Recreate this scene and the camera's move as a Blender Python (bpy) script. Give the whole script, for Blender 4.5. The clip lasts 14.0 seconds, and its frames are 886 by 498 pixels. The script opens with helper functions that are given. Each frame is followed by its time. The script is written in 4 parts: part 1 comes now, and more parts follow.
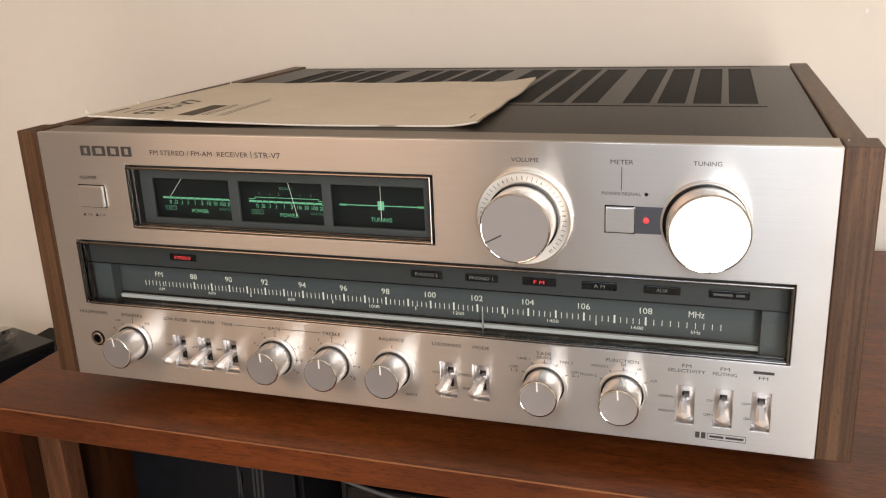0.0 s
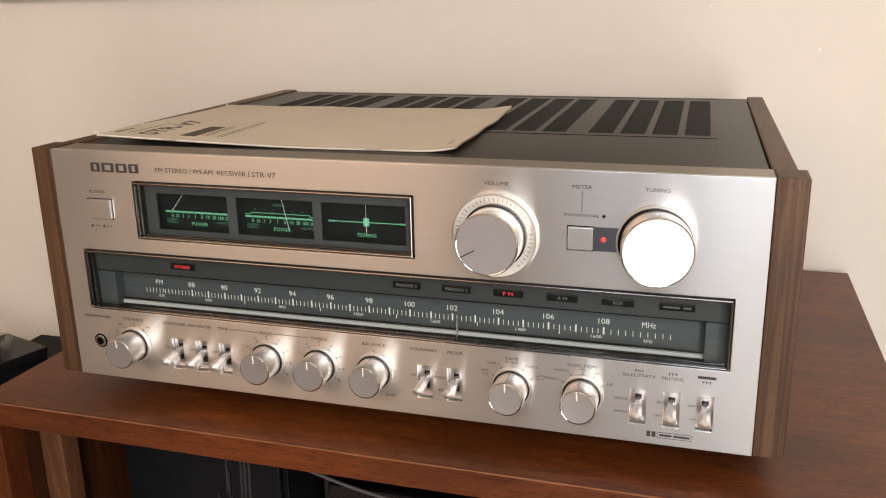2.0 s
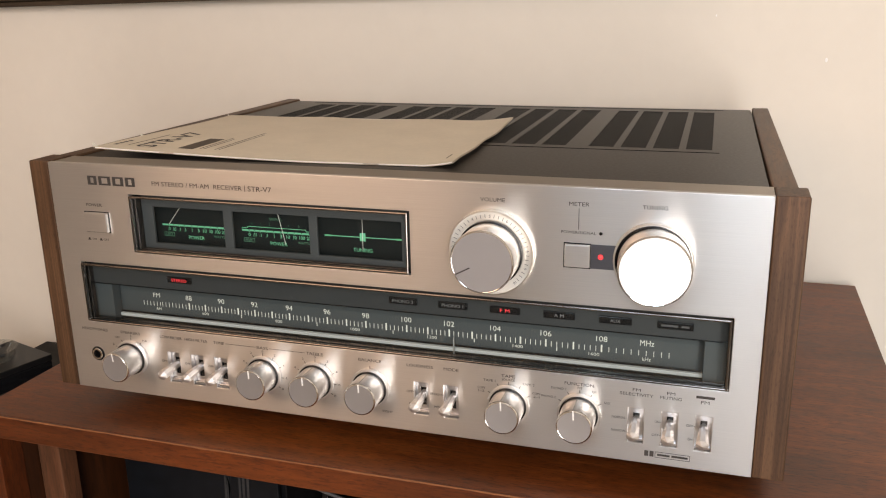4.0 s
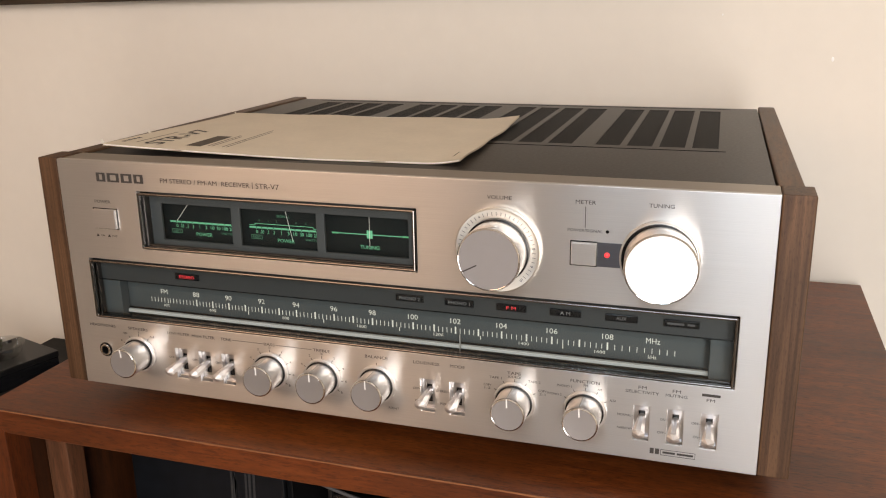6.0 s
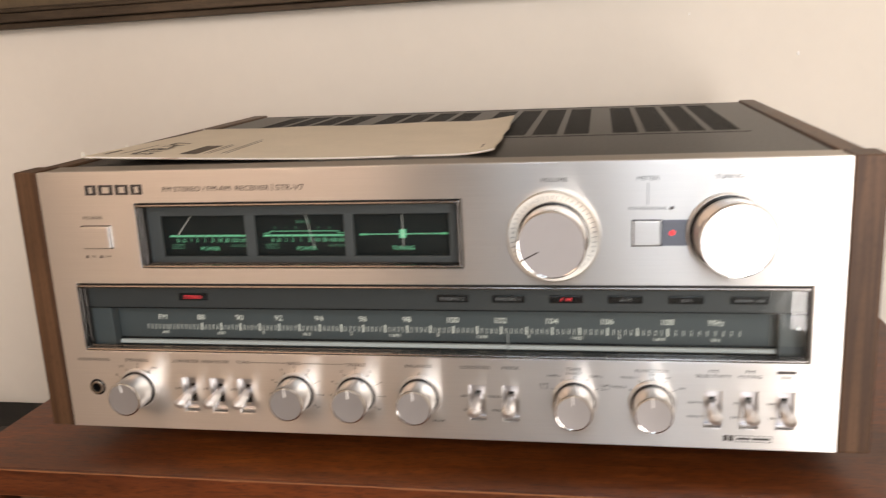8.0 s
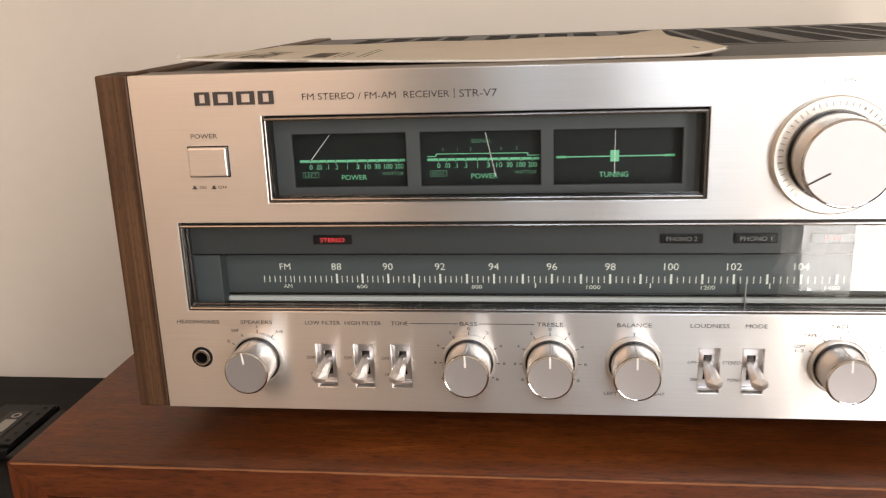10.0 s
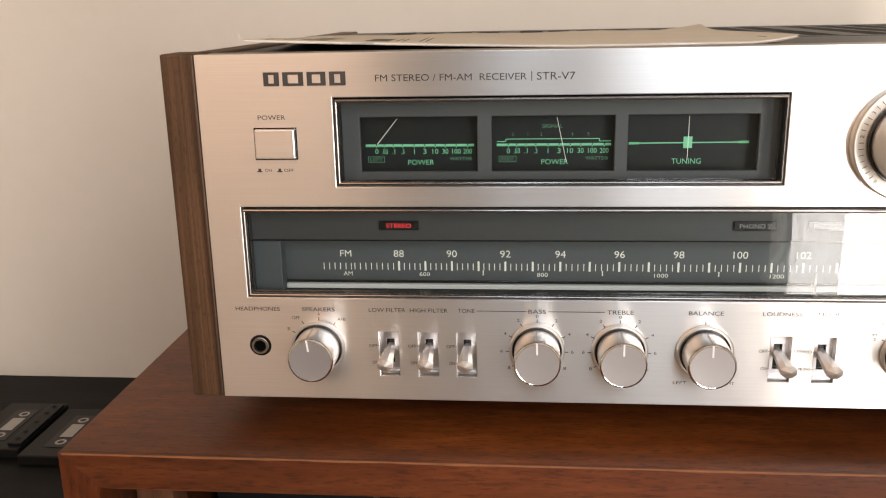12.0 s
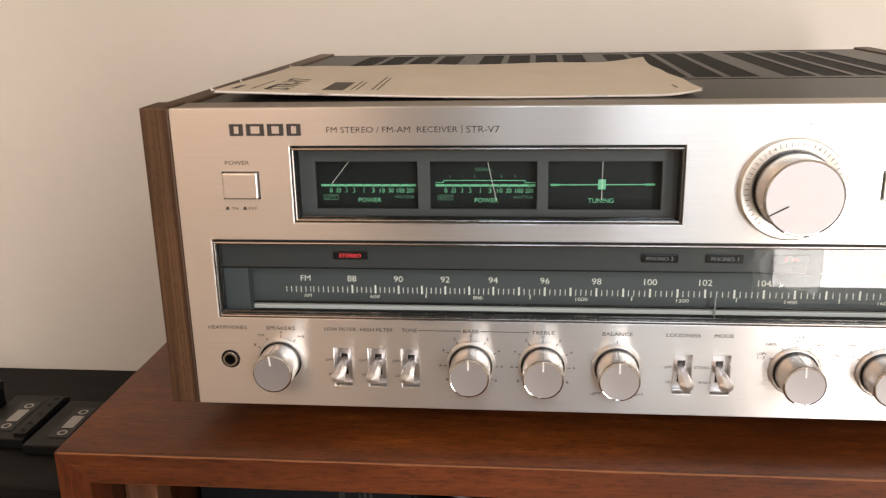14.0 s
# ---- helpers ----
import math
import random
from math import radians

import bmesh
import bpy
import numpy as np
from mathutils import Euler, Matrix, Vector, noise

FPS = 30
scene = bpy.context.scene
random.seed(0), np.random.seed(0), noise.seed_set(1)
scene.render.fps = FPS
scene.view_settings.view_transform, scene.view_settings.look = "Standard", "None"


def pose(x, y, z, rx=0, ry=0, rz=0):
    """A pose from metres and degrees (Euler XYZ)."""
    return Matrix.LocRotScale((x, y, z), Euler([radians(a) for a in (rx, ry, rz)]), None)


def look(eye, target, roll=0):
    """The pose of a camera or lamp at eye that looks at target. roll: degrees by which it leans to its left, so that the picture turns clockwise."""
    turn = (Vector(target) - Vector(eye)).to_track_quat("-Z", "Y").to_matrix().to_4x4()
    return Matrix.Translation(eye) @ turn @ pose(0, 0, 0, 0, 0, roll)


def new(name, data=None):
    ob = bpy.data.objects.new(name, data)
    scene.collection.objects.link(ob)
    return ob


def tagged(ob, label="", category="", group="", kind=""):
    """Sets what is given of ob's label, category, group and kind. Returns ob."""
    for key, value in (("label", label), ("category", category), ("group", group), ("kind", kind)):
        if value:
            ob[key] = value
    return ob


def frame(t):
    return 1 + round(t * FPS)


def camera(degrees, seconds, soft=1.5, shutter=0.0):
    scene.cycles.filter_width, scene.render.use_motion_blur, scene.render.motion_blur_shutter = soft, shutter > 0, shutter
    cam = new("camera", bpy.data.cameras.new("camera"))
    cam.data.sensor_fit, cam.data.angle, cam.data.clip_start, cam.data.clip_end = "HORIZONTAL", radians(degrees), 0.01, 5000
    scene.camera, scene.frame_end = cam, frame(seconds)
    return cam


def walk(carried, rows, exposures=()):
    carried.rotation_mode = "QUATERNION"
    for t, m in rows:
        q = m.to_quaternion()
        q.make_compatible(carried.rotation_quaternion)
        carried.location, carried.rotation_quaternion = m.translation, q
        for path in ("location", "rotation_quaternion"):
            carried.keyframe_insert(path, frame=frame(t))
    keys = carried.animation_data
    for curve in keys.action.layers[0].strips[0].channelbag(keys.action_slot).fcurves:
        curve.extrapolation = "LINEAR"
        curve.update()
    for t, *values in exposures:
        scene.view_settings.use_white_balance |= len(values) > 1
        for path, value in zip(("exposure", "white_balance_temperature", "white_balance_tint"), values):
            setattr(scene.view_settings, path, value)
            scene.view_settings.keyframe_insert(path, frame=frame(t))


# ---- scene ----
cam = camera(53.4, 14.0, soft=1.1, shutter=0.5)
EXPOSURE, KELVIN, TINT = -0.10, 8700, 27
PATH = [
    (0, (0.462, -0.495, 0.301), (-0.143, 1.313, -0.303), -2.4),
    (0.5, (0.469, -0.513, 0.306), (-0.134, 1.303, -0.278), -1.9),
    (1, (0.479, -0.535, 0.312), (-0.111, 1.289, -0.257), -1.7),
    (1.5, (0.483, -0.547, 0.315), (-0.086, 1.287, -0.247), -1.3),
    (2, (0.482, -0.547, 0.316), (-0.088, 1.284, -0.252), -1.1),
    (2.5, (0.479, -0.544, 0.318), (-0.109, 1.279, -0.255), -0.9),
    (3, (0.481, -0.54, 0.317), (-0.118, 1.281, -0.256), -0.9),
    (3.5, (0.486, -0.537, 0.324), (-0.108, 1.287, -0.242), -1.0),
    (3.7, (0.49, -0.536, 0.323), (-0.105, 1.289, -0.239), -1.1),
    (6, (0.489, -0.539, 0.323), (-0.116, 1.282, -0.242), -1.0),
    (6.5, (0.491, -0.539, 0.323), (-0.126, 1.282, -0.23), -1.3),
    (7, (0.482, -0.537, 0.314), (-0.127, 1.293, -0.216), -2.0),
    (7.5, (0.449, -0.533, 0.307), (-0.047, 1.34, -0.189), -2.5),
    (8, (0.381, -0.533, 0.282), (0.014, 1.375, -0.189), -2.8),
    (8.5, (0.3, -0.527, 0.267), (-0.052, 1.363, -0.283), -3.3),
    (8.7, (0.289, -0.51, 0.277), (-0.065, 1.362, -0.332), -3.4),
    (11, (0.161, -0.427, 0.21), (0.026, 1.503, -0.296), -0.9),
    (11.5, (0.149, -0.429, 0.218), (0.034, 1.496, -0.314), -0.6),
    (12, (0.165, -0.436, 0.225), (-0.018, 1.483, -0.305), -1.2),
    (12.5, (0.176, -0.451, 0.236), (-0.043, 1.461, -0.311), -1.1),
    (13, (0.178, -0.466, 0.248), (-0.023, 1.441, -0.321), -0.6),
    (13.5, (0.189, -0.481, 0.255), (-0.006, 1.426, -0.315), -0.4),
    (14, (0.207, -0.487, 0.269), (0.009, 1.419, -0.306), -1.2),
]
walk(cam, [(t, look(eye, target, roll)) for t, eye, target, roll in PATH],
     exposures=[(0, EXPOSURE, KELVIN, TINT), (14, EXPOSURE, KELVIN, TINT)])

# ---- world and light ----
# z = 0 is the top of the wooden cabinet; y = 0 the front of the receiver.
FLOOR, CEIL = -0.66, 1.78
ROOM_X0, ROOM_X1, ROOM_Y0, WALL_Y = -1.9, 2.7, -1.9, 0.497
WIN_X0, WIN_X1, WIN_Z0, WIN_Z1 = 0.82, 1.60, FLOOR + 0.04, 1.60

world = bpy.data.worlds.new("world")
scene.world = world
world.use_nodes = True
wn = world.node_tree.nodes
sky = wn.new("ShaderNodeTexSky")
sky.sky_type = "NISHITA"
sky.sun_disc = False
sky.sun_elevation, sky.sun_rotation = radians(39), radians(117)
wn["Background"].inputs["Strength"].default_value = 0.12
world.node_tree.links.new(sky.outputs["Color"], wn["Background"].inputs["Color"])

lamp = bpy.data.lights.new("window_light", "AREA")
lamp.shape, lamp.size, lamp.size_y = "RECTANGLE", WIN_X1 - WIN_X0 - 0.12, WIN_Z1 - WIN_Z0 - 0.12
lamp.energy, lamp.color = 57.0, (0.74, 0.89, 1.0)
lamp_ob = new("window_light", lamp)
lamp_ob.matrix_world = look(((WIN_X0 + WIN_X1) / 2, ROOM_Y0 - 0.02, (WIN_Z0 + WIN_Z1) / 2),
                            ((WIN_X0 + WIN_X1) / 2, 5.0, (WIN_Z0 + WIN_Z1) / 2))

# a second window further along the south wall, with warm light from the upper left of the receiver
W2_X0, W2_X1, W2_Z0, W2_Z1 = -1.45, -0.20, 0.45, 1.68
lamp2 = bpy.data.lights.new("warm_window_light", "AREA")
lamp2.shape, lamp2.size, lamp2.size_y = "RECTANGLE", W2_X1 - W2_X0 - 0.1, W2_Z1 - W2_Z0 - 0.1
lamp2.energy, lamp2.color = 13.0, (1.0, 0.80, 0.62)
lamp2_ob = new("warm_window_light", lamp2)
lamp2_ob.matrix_world = look(((W2_X0 + W2_X1) / 2, ROOM_Y0 - 0.02, (W2_Z0 + W2_Z1) / 2),
                             ((W2_X0 + W2_X1) / 2, 5.0, (W2_Z0 + W2_Z1) / 2))

# a narrow light high in the south wall; its blue daylight streaks the metal panel
W3_X0, W3_X1, W3_Z0, W3_Z1 = 0.08, 0.26, 0.95, 1.68
lamp3 = bpy.data.lights.new("narrow_window_light", "AREA")
lamp3.shape, lamp3.size, lamp3.size_y = "RECTANGLE", W3_X1 - W3_X0 - 0.07, W3_Z1 - W3_Z0 - 0.07
lamp3.energy, lamp3.color = 5.0, (0.45, 0.73, 1.0)
lamp3_ob = new("narrow_window_light", lamp3)
lamp3_ob.matrix_world = look(((W3_X0 + W3_X1) / 2, ROOM_Y0 - 0.02, (W3_Z0 + W3_Z1) / 2),
                             ((W3_X0 + W3_X1) / 2, 5.0, (W3_Z0 + W3_Z1) / 2))


# a side window next to the tall one, set higher
W4_X0, W4_X1, W4_Z0, W4_Z1 = 0.40, 0.77, 0.35, 1.60
lamp4 = bpy.data.lights.new("side_window_light", "AREA")
lamp4.shape, lamp4.size, lamp4.size_y = "RECTANGLE", W4_X1 - W4_X0 - 0.07, W4_Z1 - W4_Z0 - 0.07
lamp4.energy, lamp4.color = 10.0, (0.52, 0.77, 1.0)
lamp4_ob = new("side_window_light", lamp4)
lamp4_ob.matrix_world = look(((W4_X0 + W4_X1) / 2, ROOM_Y0 - 0.02, (W4_Z0 + W4_Z1) / 2),
                             ((W4_X0 + W4_X1) / 2, 5.0, (W4_Z0 + W4_Z1) / 2))


# ---- materials ----
def material(name, base=(0.5, 0.5, 0.5), rough=0.5, metal=0.0, emit=None, power=0.0, **extra):
    m = bpy.data.materials.new(name)
    m.use_nodes = True
    b = m.node_tree.nodes["Principled BSDF"]
    b.inputs["Base Color"].default_value = (*base, 1)
    b.inputs["Roughness"].default_value = rough
    b.inputs["Metallic"].default_value = metal
    if emit:
        b.inputs["Emission Color"].default_value = (*emit, 1)
        b.inputs["Emission Strength"].default_value = power
    for key, value in extra.items():
        b.inputs[key.replace("_", " ")].default_value = value
    return m


def nodes_of(m):
    t = m.node_tree
    return t.nodes, t.links, t.nodes["Principled BSDF"]


def coords(m, scale=(1, 1, 1), turn=(0, 0, 0)):
    n, l, b = nodes_of(m)
    tc, mp = n.new("ShaderNodeTexCoord"), n.new("ShaderNodeMapping")
    mp.inputs["Scale"].default_value = scale
    mp.inputs["Rotation"].default_value = turn
    l.new(tc.outputs["Object"], mp.inputs["Vector"])
    return mp.outputs["Vector"]


def noise_tex(m, vec, scale, detail=4, rough=0.55, distort=0.0):
    n, l, b = nodes_of(m)
    t = n.new("ShaderNodeTexNoise")
    t.inputs["Scale"].default_value, t.inputs["Detail"].default_value = scale, detail
    t.inputs["Roughness"].default_value, t.inputs["Distortion"].default_value = rough, distort
    l.new(vec, t.inputs["Vector"])
    return t.outputs["Fac"]


def ramp(m, fac, stops):
    n, l, b = nodes_of(m)
    r = n.new("ShaderNodeValToRGB")
    e = r.color_ramp.elements
    while len(e) < len(stops):
        e.new(0.5)
    for k, (p, c) in zip(e, stops):
        k.position, k.color = p, (*c, 1)
    l.new(fac, r.inputs["Fac"])
    return r.outputs["Color"]


def mixed(m, a, b_, fac, kind="MIX"):
    n, l, b = nodes_of(m)
    x = n.new("ShaderNodeMix")
    x.data_type, x.blend_type = "RGBA", kind
    if isinstance(fac, float):
        x.inputs[0].default_value = fac
    else:
        l.new(fac, x.inputs[0])
    l.new(a, x.inputs[6])
    l.new(b_, x.inputs[7])
    return x.outputs[2]


def bump(m, height, strength, distance):
    n, l, b = nodes_of(m)
    p = n.new("ShaderNodeBump")
    p.inputs["Strength"].default_value, p.inputs["Distance"].default_value = strength, distance
    l.new(height, p.inputs["Height"])
    l.new(p.outputs["Normal"], b.inputs["Normal"])


def spread(m, fac, lo, hi, socket="Roughness"):
    n, l, b = nodes_of(m)
    r = n.new("ShaderNodeMapRange")
    r.inputs["To Min"].default_value, r.inputs["To Max"].default_value = lo, hi
    l.new(fac, r.inputs["Value"])
    l.new(r.outputs["Result"], b.inputs[socket])


def wood(name, dark, mid, light, rough, along, fine=160.0, broad=16.0, stretch=0.07, streak=0.5, pores=0.5):
    """Wood with grain along one axis: 0 x, 1 y, 2 z."""
    m = material(name, mid, rough)
    n, l, b = nodes_of(m)
    s = [1.0, 1.0, 1.0]
    s[along] = stretch
    v = coords(m, tuple(s))
    a = noise_tex(m, v, broad, 5, 0.6, 1.2)
    g = noise_tex(m, v, fine, 4, 0.7, 0.3)
    c1 = ramp(m, a, [(0.3, dark), (0.5, mid), (0.72, light)])
    c2 = ramp(m, g, [(0.34, tuple(0.3 * k for k in mid)), (0.52, mid), (0.72, tuple(1.25 * k for k in light))])
    s2 = [1.0, 1.0, 1.0]
    s2[along] = 0.5
    blotch = noise_tex(m, coords(m, tuple(s2)), 9.0, 3)
    c3 = mixed(m, c1, c2, streak)
    s3 = [1.0, 1.0, 1.0]
    s3[along] = 0.16
    pore = ramp(m, noise_tex(m, coords(m, tuple(s3)), fine * 3.0, 2, 0.6), [(0.36, (0.45, 0.42, 0.4)), (0.47, (1, 1, 1))])
    c3 = mixed(m, c3, pore, pores, "MULTIPLY")
    c4 = ramp(m, blotch, [(0.32, (0.6, 0.58, 0.56)), (0.68, (1.2, 1.16, 1.1))])
    l.new(mixed(m, c3, c4, 1.0, "MULTIPLY"), b.inputs["Base Color"])
    spread(m, g, rough - 0.08, rough + 0.12)
    bump(m, g, 0.12, 0.0006)
    b.inputs["Specular IOR Level"].default_value = 0.34
    return m


def brushed(name, base, rough, along, aniso=0.8):
    """Brushed metal with the scratches along one axis."""
    m = material(name, base, rough, 1.0)
    n, l, b = nodes_of(m)
    s = [1.0, 1.0, 1.0]
    s[along] = 0.006
    v = coords(m, tuple(s))
    g = noise_tex(m, v, 2600.0, 3, 0.7)
    w = noise_tex(m, coords(m), 22.0, 3)
    t = n.new("ShaderNodeCombineXYZ")
    t.inputs[2 if along == 0 else 0].default_value = 1.0  # highlights spread across the scratches
    l.new(t.outputs[0], b.inputs["Tangent"])
    b.inputs["Anisotropic"].default_value = aniso
    c = ramp(m, g, [(0.25, tuple(0.9 * k for k in base)), (0.75, base)])
    l.new(c, b.inputs["Base Color"])
    spread(m, w, rough - 0.03, rough + 0.03)
    bump(m, g, 0.05, 0.0002)
    return m


def spun(name, base, rough):
    """Turned metal, with rings round the y axis of its own centre."""
    m = material(name, base, rough, 1.0, Anisotropic=0.7)
    n, l, b = nodes_of(m)
    t = n.new("ShaderNodeTangent")
    t.direction_type, t.axis = "RADIAL", "Y"
    l.new(t.outputs[0], b.inputs["Tangent"])
    v = coords(m)
    w = noise_tex(m, v, 300.0, 3)
    spread(m, w, rough - 0.04, rough + 0.05)
    return m


def mottled(name, base, rough, scale, amount, bump_strength=0.0, bump_size=0.0005, metal=0.0):
    m = material(name, base, rough, metal)
    n, l, b = nodes_of(m)
    v = coords(m)
    a = noise_tex(m, v, scale, 5)
    f = noise_tex(m, v, scale * 14, 4)
    k = mixed(m, ramp(m, a, [(0.3, tuple(x * (1 - amount) for x in base)), (0.7, tuple(min(1, x * (1 + amount)) for x in base))]),
              ramp(m, f, [(0.3, tuple(x * (1 - amount) for x in base)), (0.7, tuple(min(1, x * (1 + amount)) for x in base))]), 0.4)
    l.new(k, b.inputs["Base Color"])
    spread(m, f, max(0.02, rough - 0.07), min(1, rough + 0.07))
    if bump_strength:
        bump(m, f, bump_strength, bump_size)
    return m


def clear(name, tint=(1, 1, 1), ior=1.5, rough=0.0, gloss=0.0):
    """A thin clear pane: see-through, with a gloss that follows Fresnel."""
    m = bpy.data.materials.new(name)
    m.use_nodes = True
    n, l = m.node_tree.nodes, m.node_tree.links
    n.remove(n["Principled BSDF"])
    tr, gl, mx, fr = (n.new("ShaderNodeBsdf" + "Transparent"), n.new("ShaderNodeBsdfGlossy"),
                      n.new("ShaderNodeMixShader"), n.new("ShaderNodeFresnel"))
    tr.inputs["Color"].default_value = (*tint, 1)
    gl.inputs["Roughness"].default_value = rough
    fr.inputs["IOR"].default_value = ior
    if gloss:
        mx.inputs[0].default_value = gloss
    else:
        l.new(fr.outputs[0], mx.inputs[0])
    l.new(tr.outputs[0], mx.inputs[1])
    l.new(gl.outputs[0], mx.inputs[2])
    l.new(mx.outputs[0], n["Material Output"].inputs["Surface"])
    return m


M = {}
M["wall"] = mottled("wall_paint", (0.735, 0.685, 0.61), 0.75, 3.0, 0.03, 0.25, 0.0008)
# Unseen south wall, darkened so panel and glass reflect less light.
M["far_wall"] = mottled("reflection_dimming_grey", (0.24, 0.235, 0.23), 0.75, 3.0, 0.04, 0.2)
M["ceiling"] = mottled("ceiling_paint", (0.60, 0.56, 0.51), 0.85, 3.0, 0.02, 0.2)
M["floor"] = mottled("tan_carpet", (0.36, 0.29, 0.22), 0.95, 40.0, 0.10, 0.6, 0.003)
M["silver"] = brushed("brushed_aluminium", (0.795, 0.77, 0.745), 0.31, 0, 0.97)
M["silver"].node_tree.nodes["Principled BSDF"].inputs["Metallic"].default_value = 0.88
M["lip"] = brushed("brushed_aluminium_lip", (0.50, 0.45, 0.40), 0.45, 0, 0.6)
M["knob_side"] = mottled("satin_aluminium", (0.74, 0.72, 0.70), 0.36, 200.0, 0.03, metal=0.85)
M["knob_face"] = mottled("matt_aluminium_cap", (0.44, 0.425, 0.43), 0.46, 120.0, 0.02, metal=0.8)
M["lever"] = mottled("satin_lever", (0.66, 0.63, 0.61), 0.44, 150.0, 0.04, metal=0.85)
M["dial_ring"] = spun("pale_ring", (0.82, 0.79, 0.73), 0.42)
# Lighter copy of the cap metal: the tuning cap's window glare is painted in.
M["lit_cap"] = mottled("lit_aluminium_cap", (0.72, 0.72, 0.73), 0.36, 120.0, 0.02, metal=0.85)
M["switch_plate"] = mottled("switch_plate", (0.62, 0.63, 0.66), 0.30, 120.0, 0.05, metal=1.0)
M["smoked"] = brushed("smoked_aluminium", (0.20, 0.205, 0.23), 0.34, 0, 0.9)
M["chrome"] = material("chrome", (0.78, 0.76, 0.74), 0.08, 1.0)
M["bezel"] = material("bezel_metal", (0.19, 0.175, 0.165), 0.2, 1.0)
M["dark_chrome"] = material("dark_chrome", (0.11, 0.095, 0.09), 0.2, 1.0)
M["walnut"] = wood("walnut_side", (0.016, 0.006, 0.003), (0.085, 0.040, 0.020), (0.19, 0.100, 0.055), 0.45, 2, 420.0, 150.0, 0.012, 0.22)
M["walnut_long"] = wood("walnut_panel", (0.045, 0.023, 0.013), (0.12, 0.064, 0.036), (0.19, 0.105, 0.062), 0.45, 1, 210.0, 50.0)
M["teak"] = wood("teak_top", (0.092, 0.020, 0.0045), (0.160, 0.038, 0.008), (0.245, 0.068, 0.016), 0.40, 0, 260.0, 26.0, 0.14, 0.5, 0.9)
M["teak_front"] = wood("teak_edge", (0.070, 0.0135, 0.003), (0.122, 0.026, 0.006), (0.180, 0.044, 0.011), 0.40, 0, 260.0, 30.0, 0.12, 0.4, 0.7)
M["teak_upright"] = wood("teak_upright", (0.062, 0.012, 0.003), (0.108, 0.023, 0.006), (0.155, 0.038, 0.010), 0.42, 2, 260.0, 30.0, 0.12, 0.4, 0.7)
# Darker copy of the upright teak: the cabinet's inner shade is in its colour.
M["teak_shaded"] = wood("teak_shaded", (0.022, 0.006, 0.002), (0.050, 0.014, 0.004), (0.08, 0.024, 0.008), 0.45, 2, 150.0, 26.0)
M["worn"] = mottled("worn_teak", (0.24, 0.085, 0.032), 0.6, 90.0, 0.25)
M["pale_post"] = wood("pale_post", (0.105, 0.039, 0.018), (0.155, 0.060, 0.030), (0.21, 0.088, 0.045), 0.5, 2, 150.0, 26.0)
M["black_wood"] = wood("black_ash", (0.0015, 0.0015, 0.0014), (0.004, 0.004, 0.0038), (0.017, 0.0172, 0.016), 0.6, 0, 170.0, 30.0)
M["cover"] = mottled("black_enamel", (0.020, 0.0150, 0.0115), 0.40, 30.0, 0.12, 0.2, 0.0003)
M["cover"].node_tree.nodes["Principled BSDF"].inputs["Specular IOR Level"].default_value = 0.5
M["mesh"] = mottled("vent_black", (0.006, 0.006, 0.006), 0.6, 400.0, 0.4, 0.6, 0.0006)
M["black"] = mottled("black_plastic", (0.007, 0.007, 0.0075), 0.38, 60.0, 0.2, 0.1)
M["matt_black"] = mottled("matt_black", (0.014, 0.014, 0.014), 0.75, 60.0, 0.2)
M["gloss_black"] = material("gloss_black", (0.008, 0.008, 0.009), 0.16)
M["grey_plate"] = mottled("grey_plate", (0.075, 0.081, 0.083), 0.5, 40.0, 0.05)
M["band"] = mottled("lamp_band", (0.044, 0.049, 0.050), 0.45, 40.0, 0.05)
M["dial"] = mottled("dial_plate", (0.068, 0.084, 0.087), 0.5, 50.0, 0.06)
M["meter_black"] = material("meter_black", (0.008, 0.013, 0.014), 0.4)
M["ink"] = material("dark_ink", (0.045, 0.038, 0.035), 0.5)
M["pale_ink"] = material("pale_ink", (0.72, 0.72, 0.66), 0.5, emit=(0.85, 0.9, 0.8), power=0.22)
M["grey_ink"] = material("grey_ink", (0.24, 0.24, 0.24), 0.5)
M["dim_ink"] = material("dim_ink", (0.10, 0.10, 0.10), 0.5)
# Near-black without sheen; paints the shade of recesses that are not cut.
M["recess_shade"] = material("recess_shade_black", (0.003, 0.003, 0.003), 0.9)
M["white_ink"] = material("white_ink", (0.85, 0.84, 0.82), 0.45)
M["green"] = material("green_glow", (0.1, 0.5, 0.3), 0.5, emit=(0.10, 0.62, 0.36), power=0.34)
M["green_dim"] = material("green_glow_dim", (0.05, 0.2, 0.13), 0.5, emit=(0.08, 0.40, 0.24), power=0.25)
M["red"] = material("red_glow", (0.6, 0.05, 0.05), 0.5, emit=(1.0, 0.05, 0.07), power=1.0)
M["needle"] = material("needle_white", (0.75, 0.75, 0.72), 0.4, emit=(1, 1, 0.95), power=0.18)
M["pale_pointer"] = material("pale_pointer", (0.42, 0.42, 0.40), 0.4)
M["glow_strip"] = material("light_guide", (0.6, 0.63, 0.62), 0.3, emit=(0.8, 0.9, 0.9), power=0.12)
for key, level in (("teak", 0.55), ("teak_front", 0.45), ("black_wood", 0.22), ("recess_shade", 0.0), ("mesh", 0.2), ("matt_black", 0.2), ("black", 0.35), ("meter_black", 0.2)):
    M[key].node_tree.nodes["Principled BSDF"].inputs["Specular IOR Level"].default_value = level
M["glass"] = clear("clear_glass", (0.87, 0.95, 0.95), 2.0)
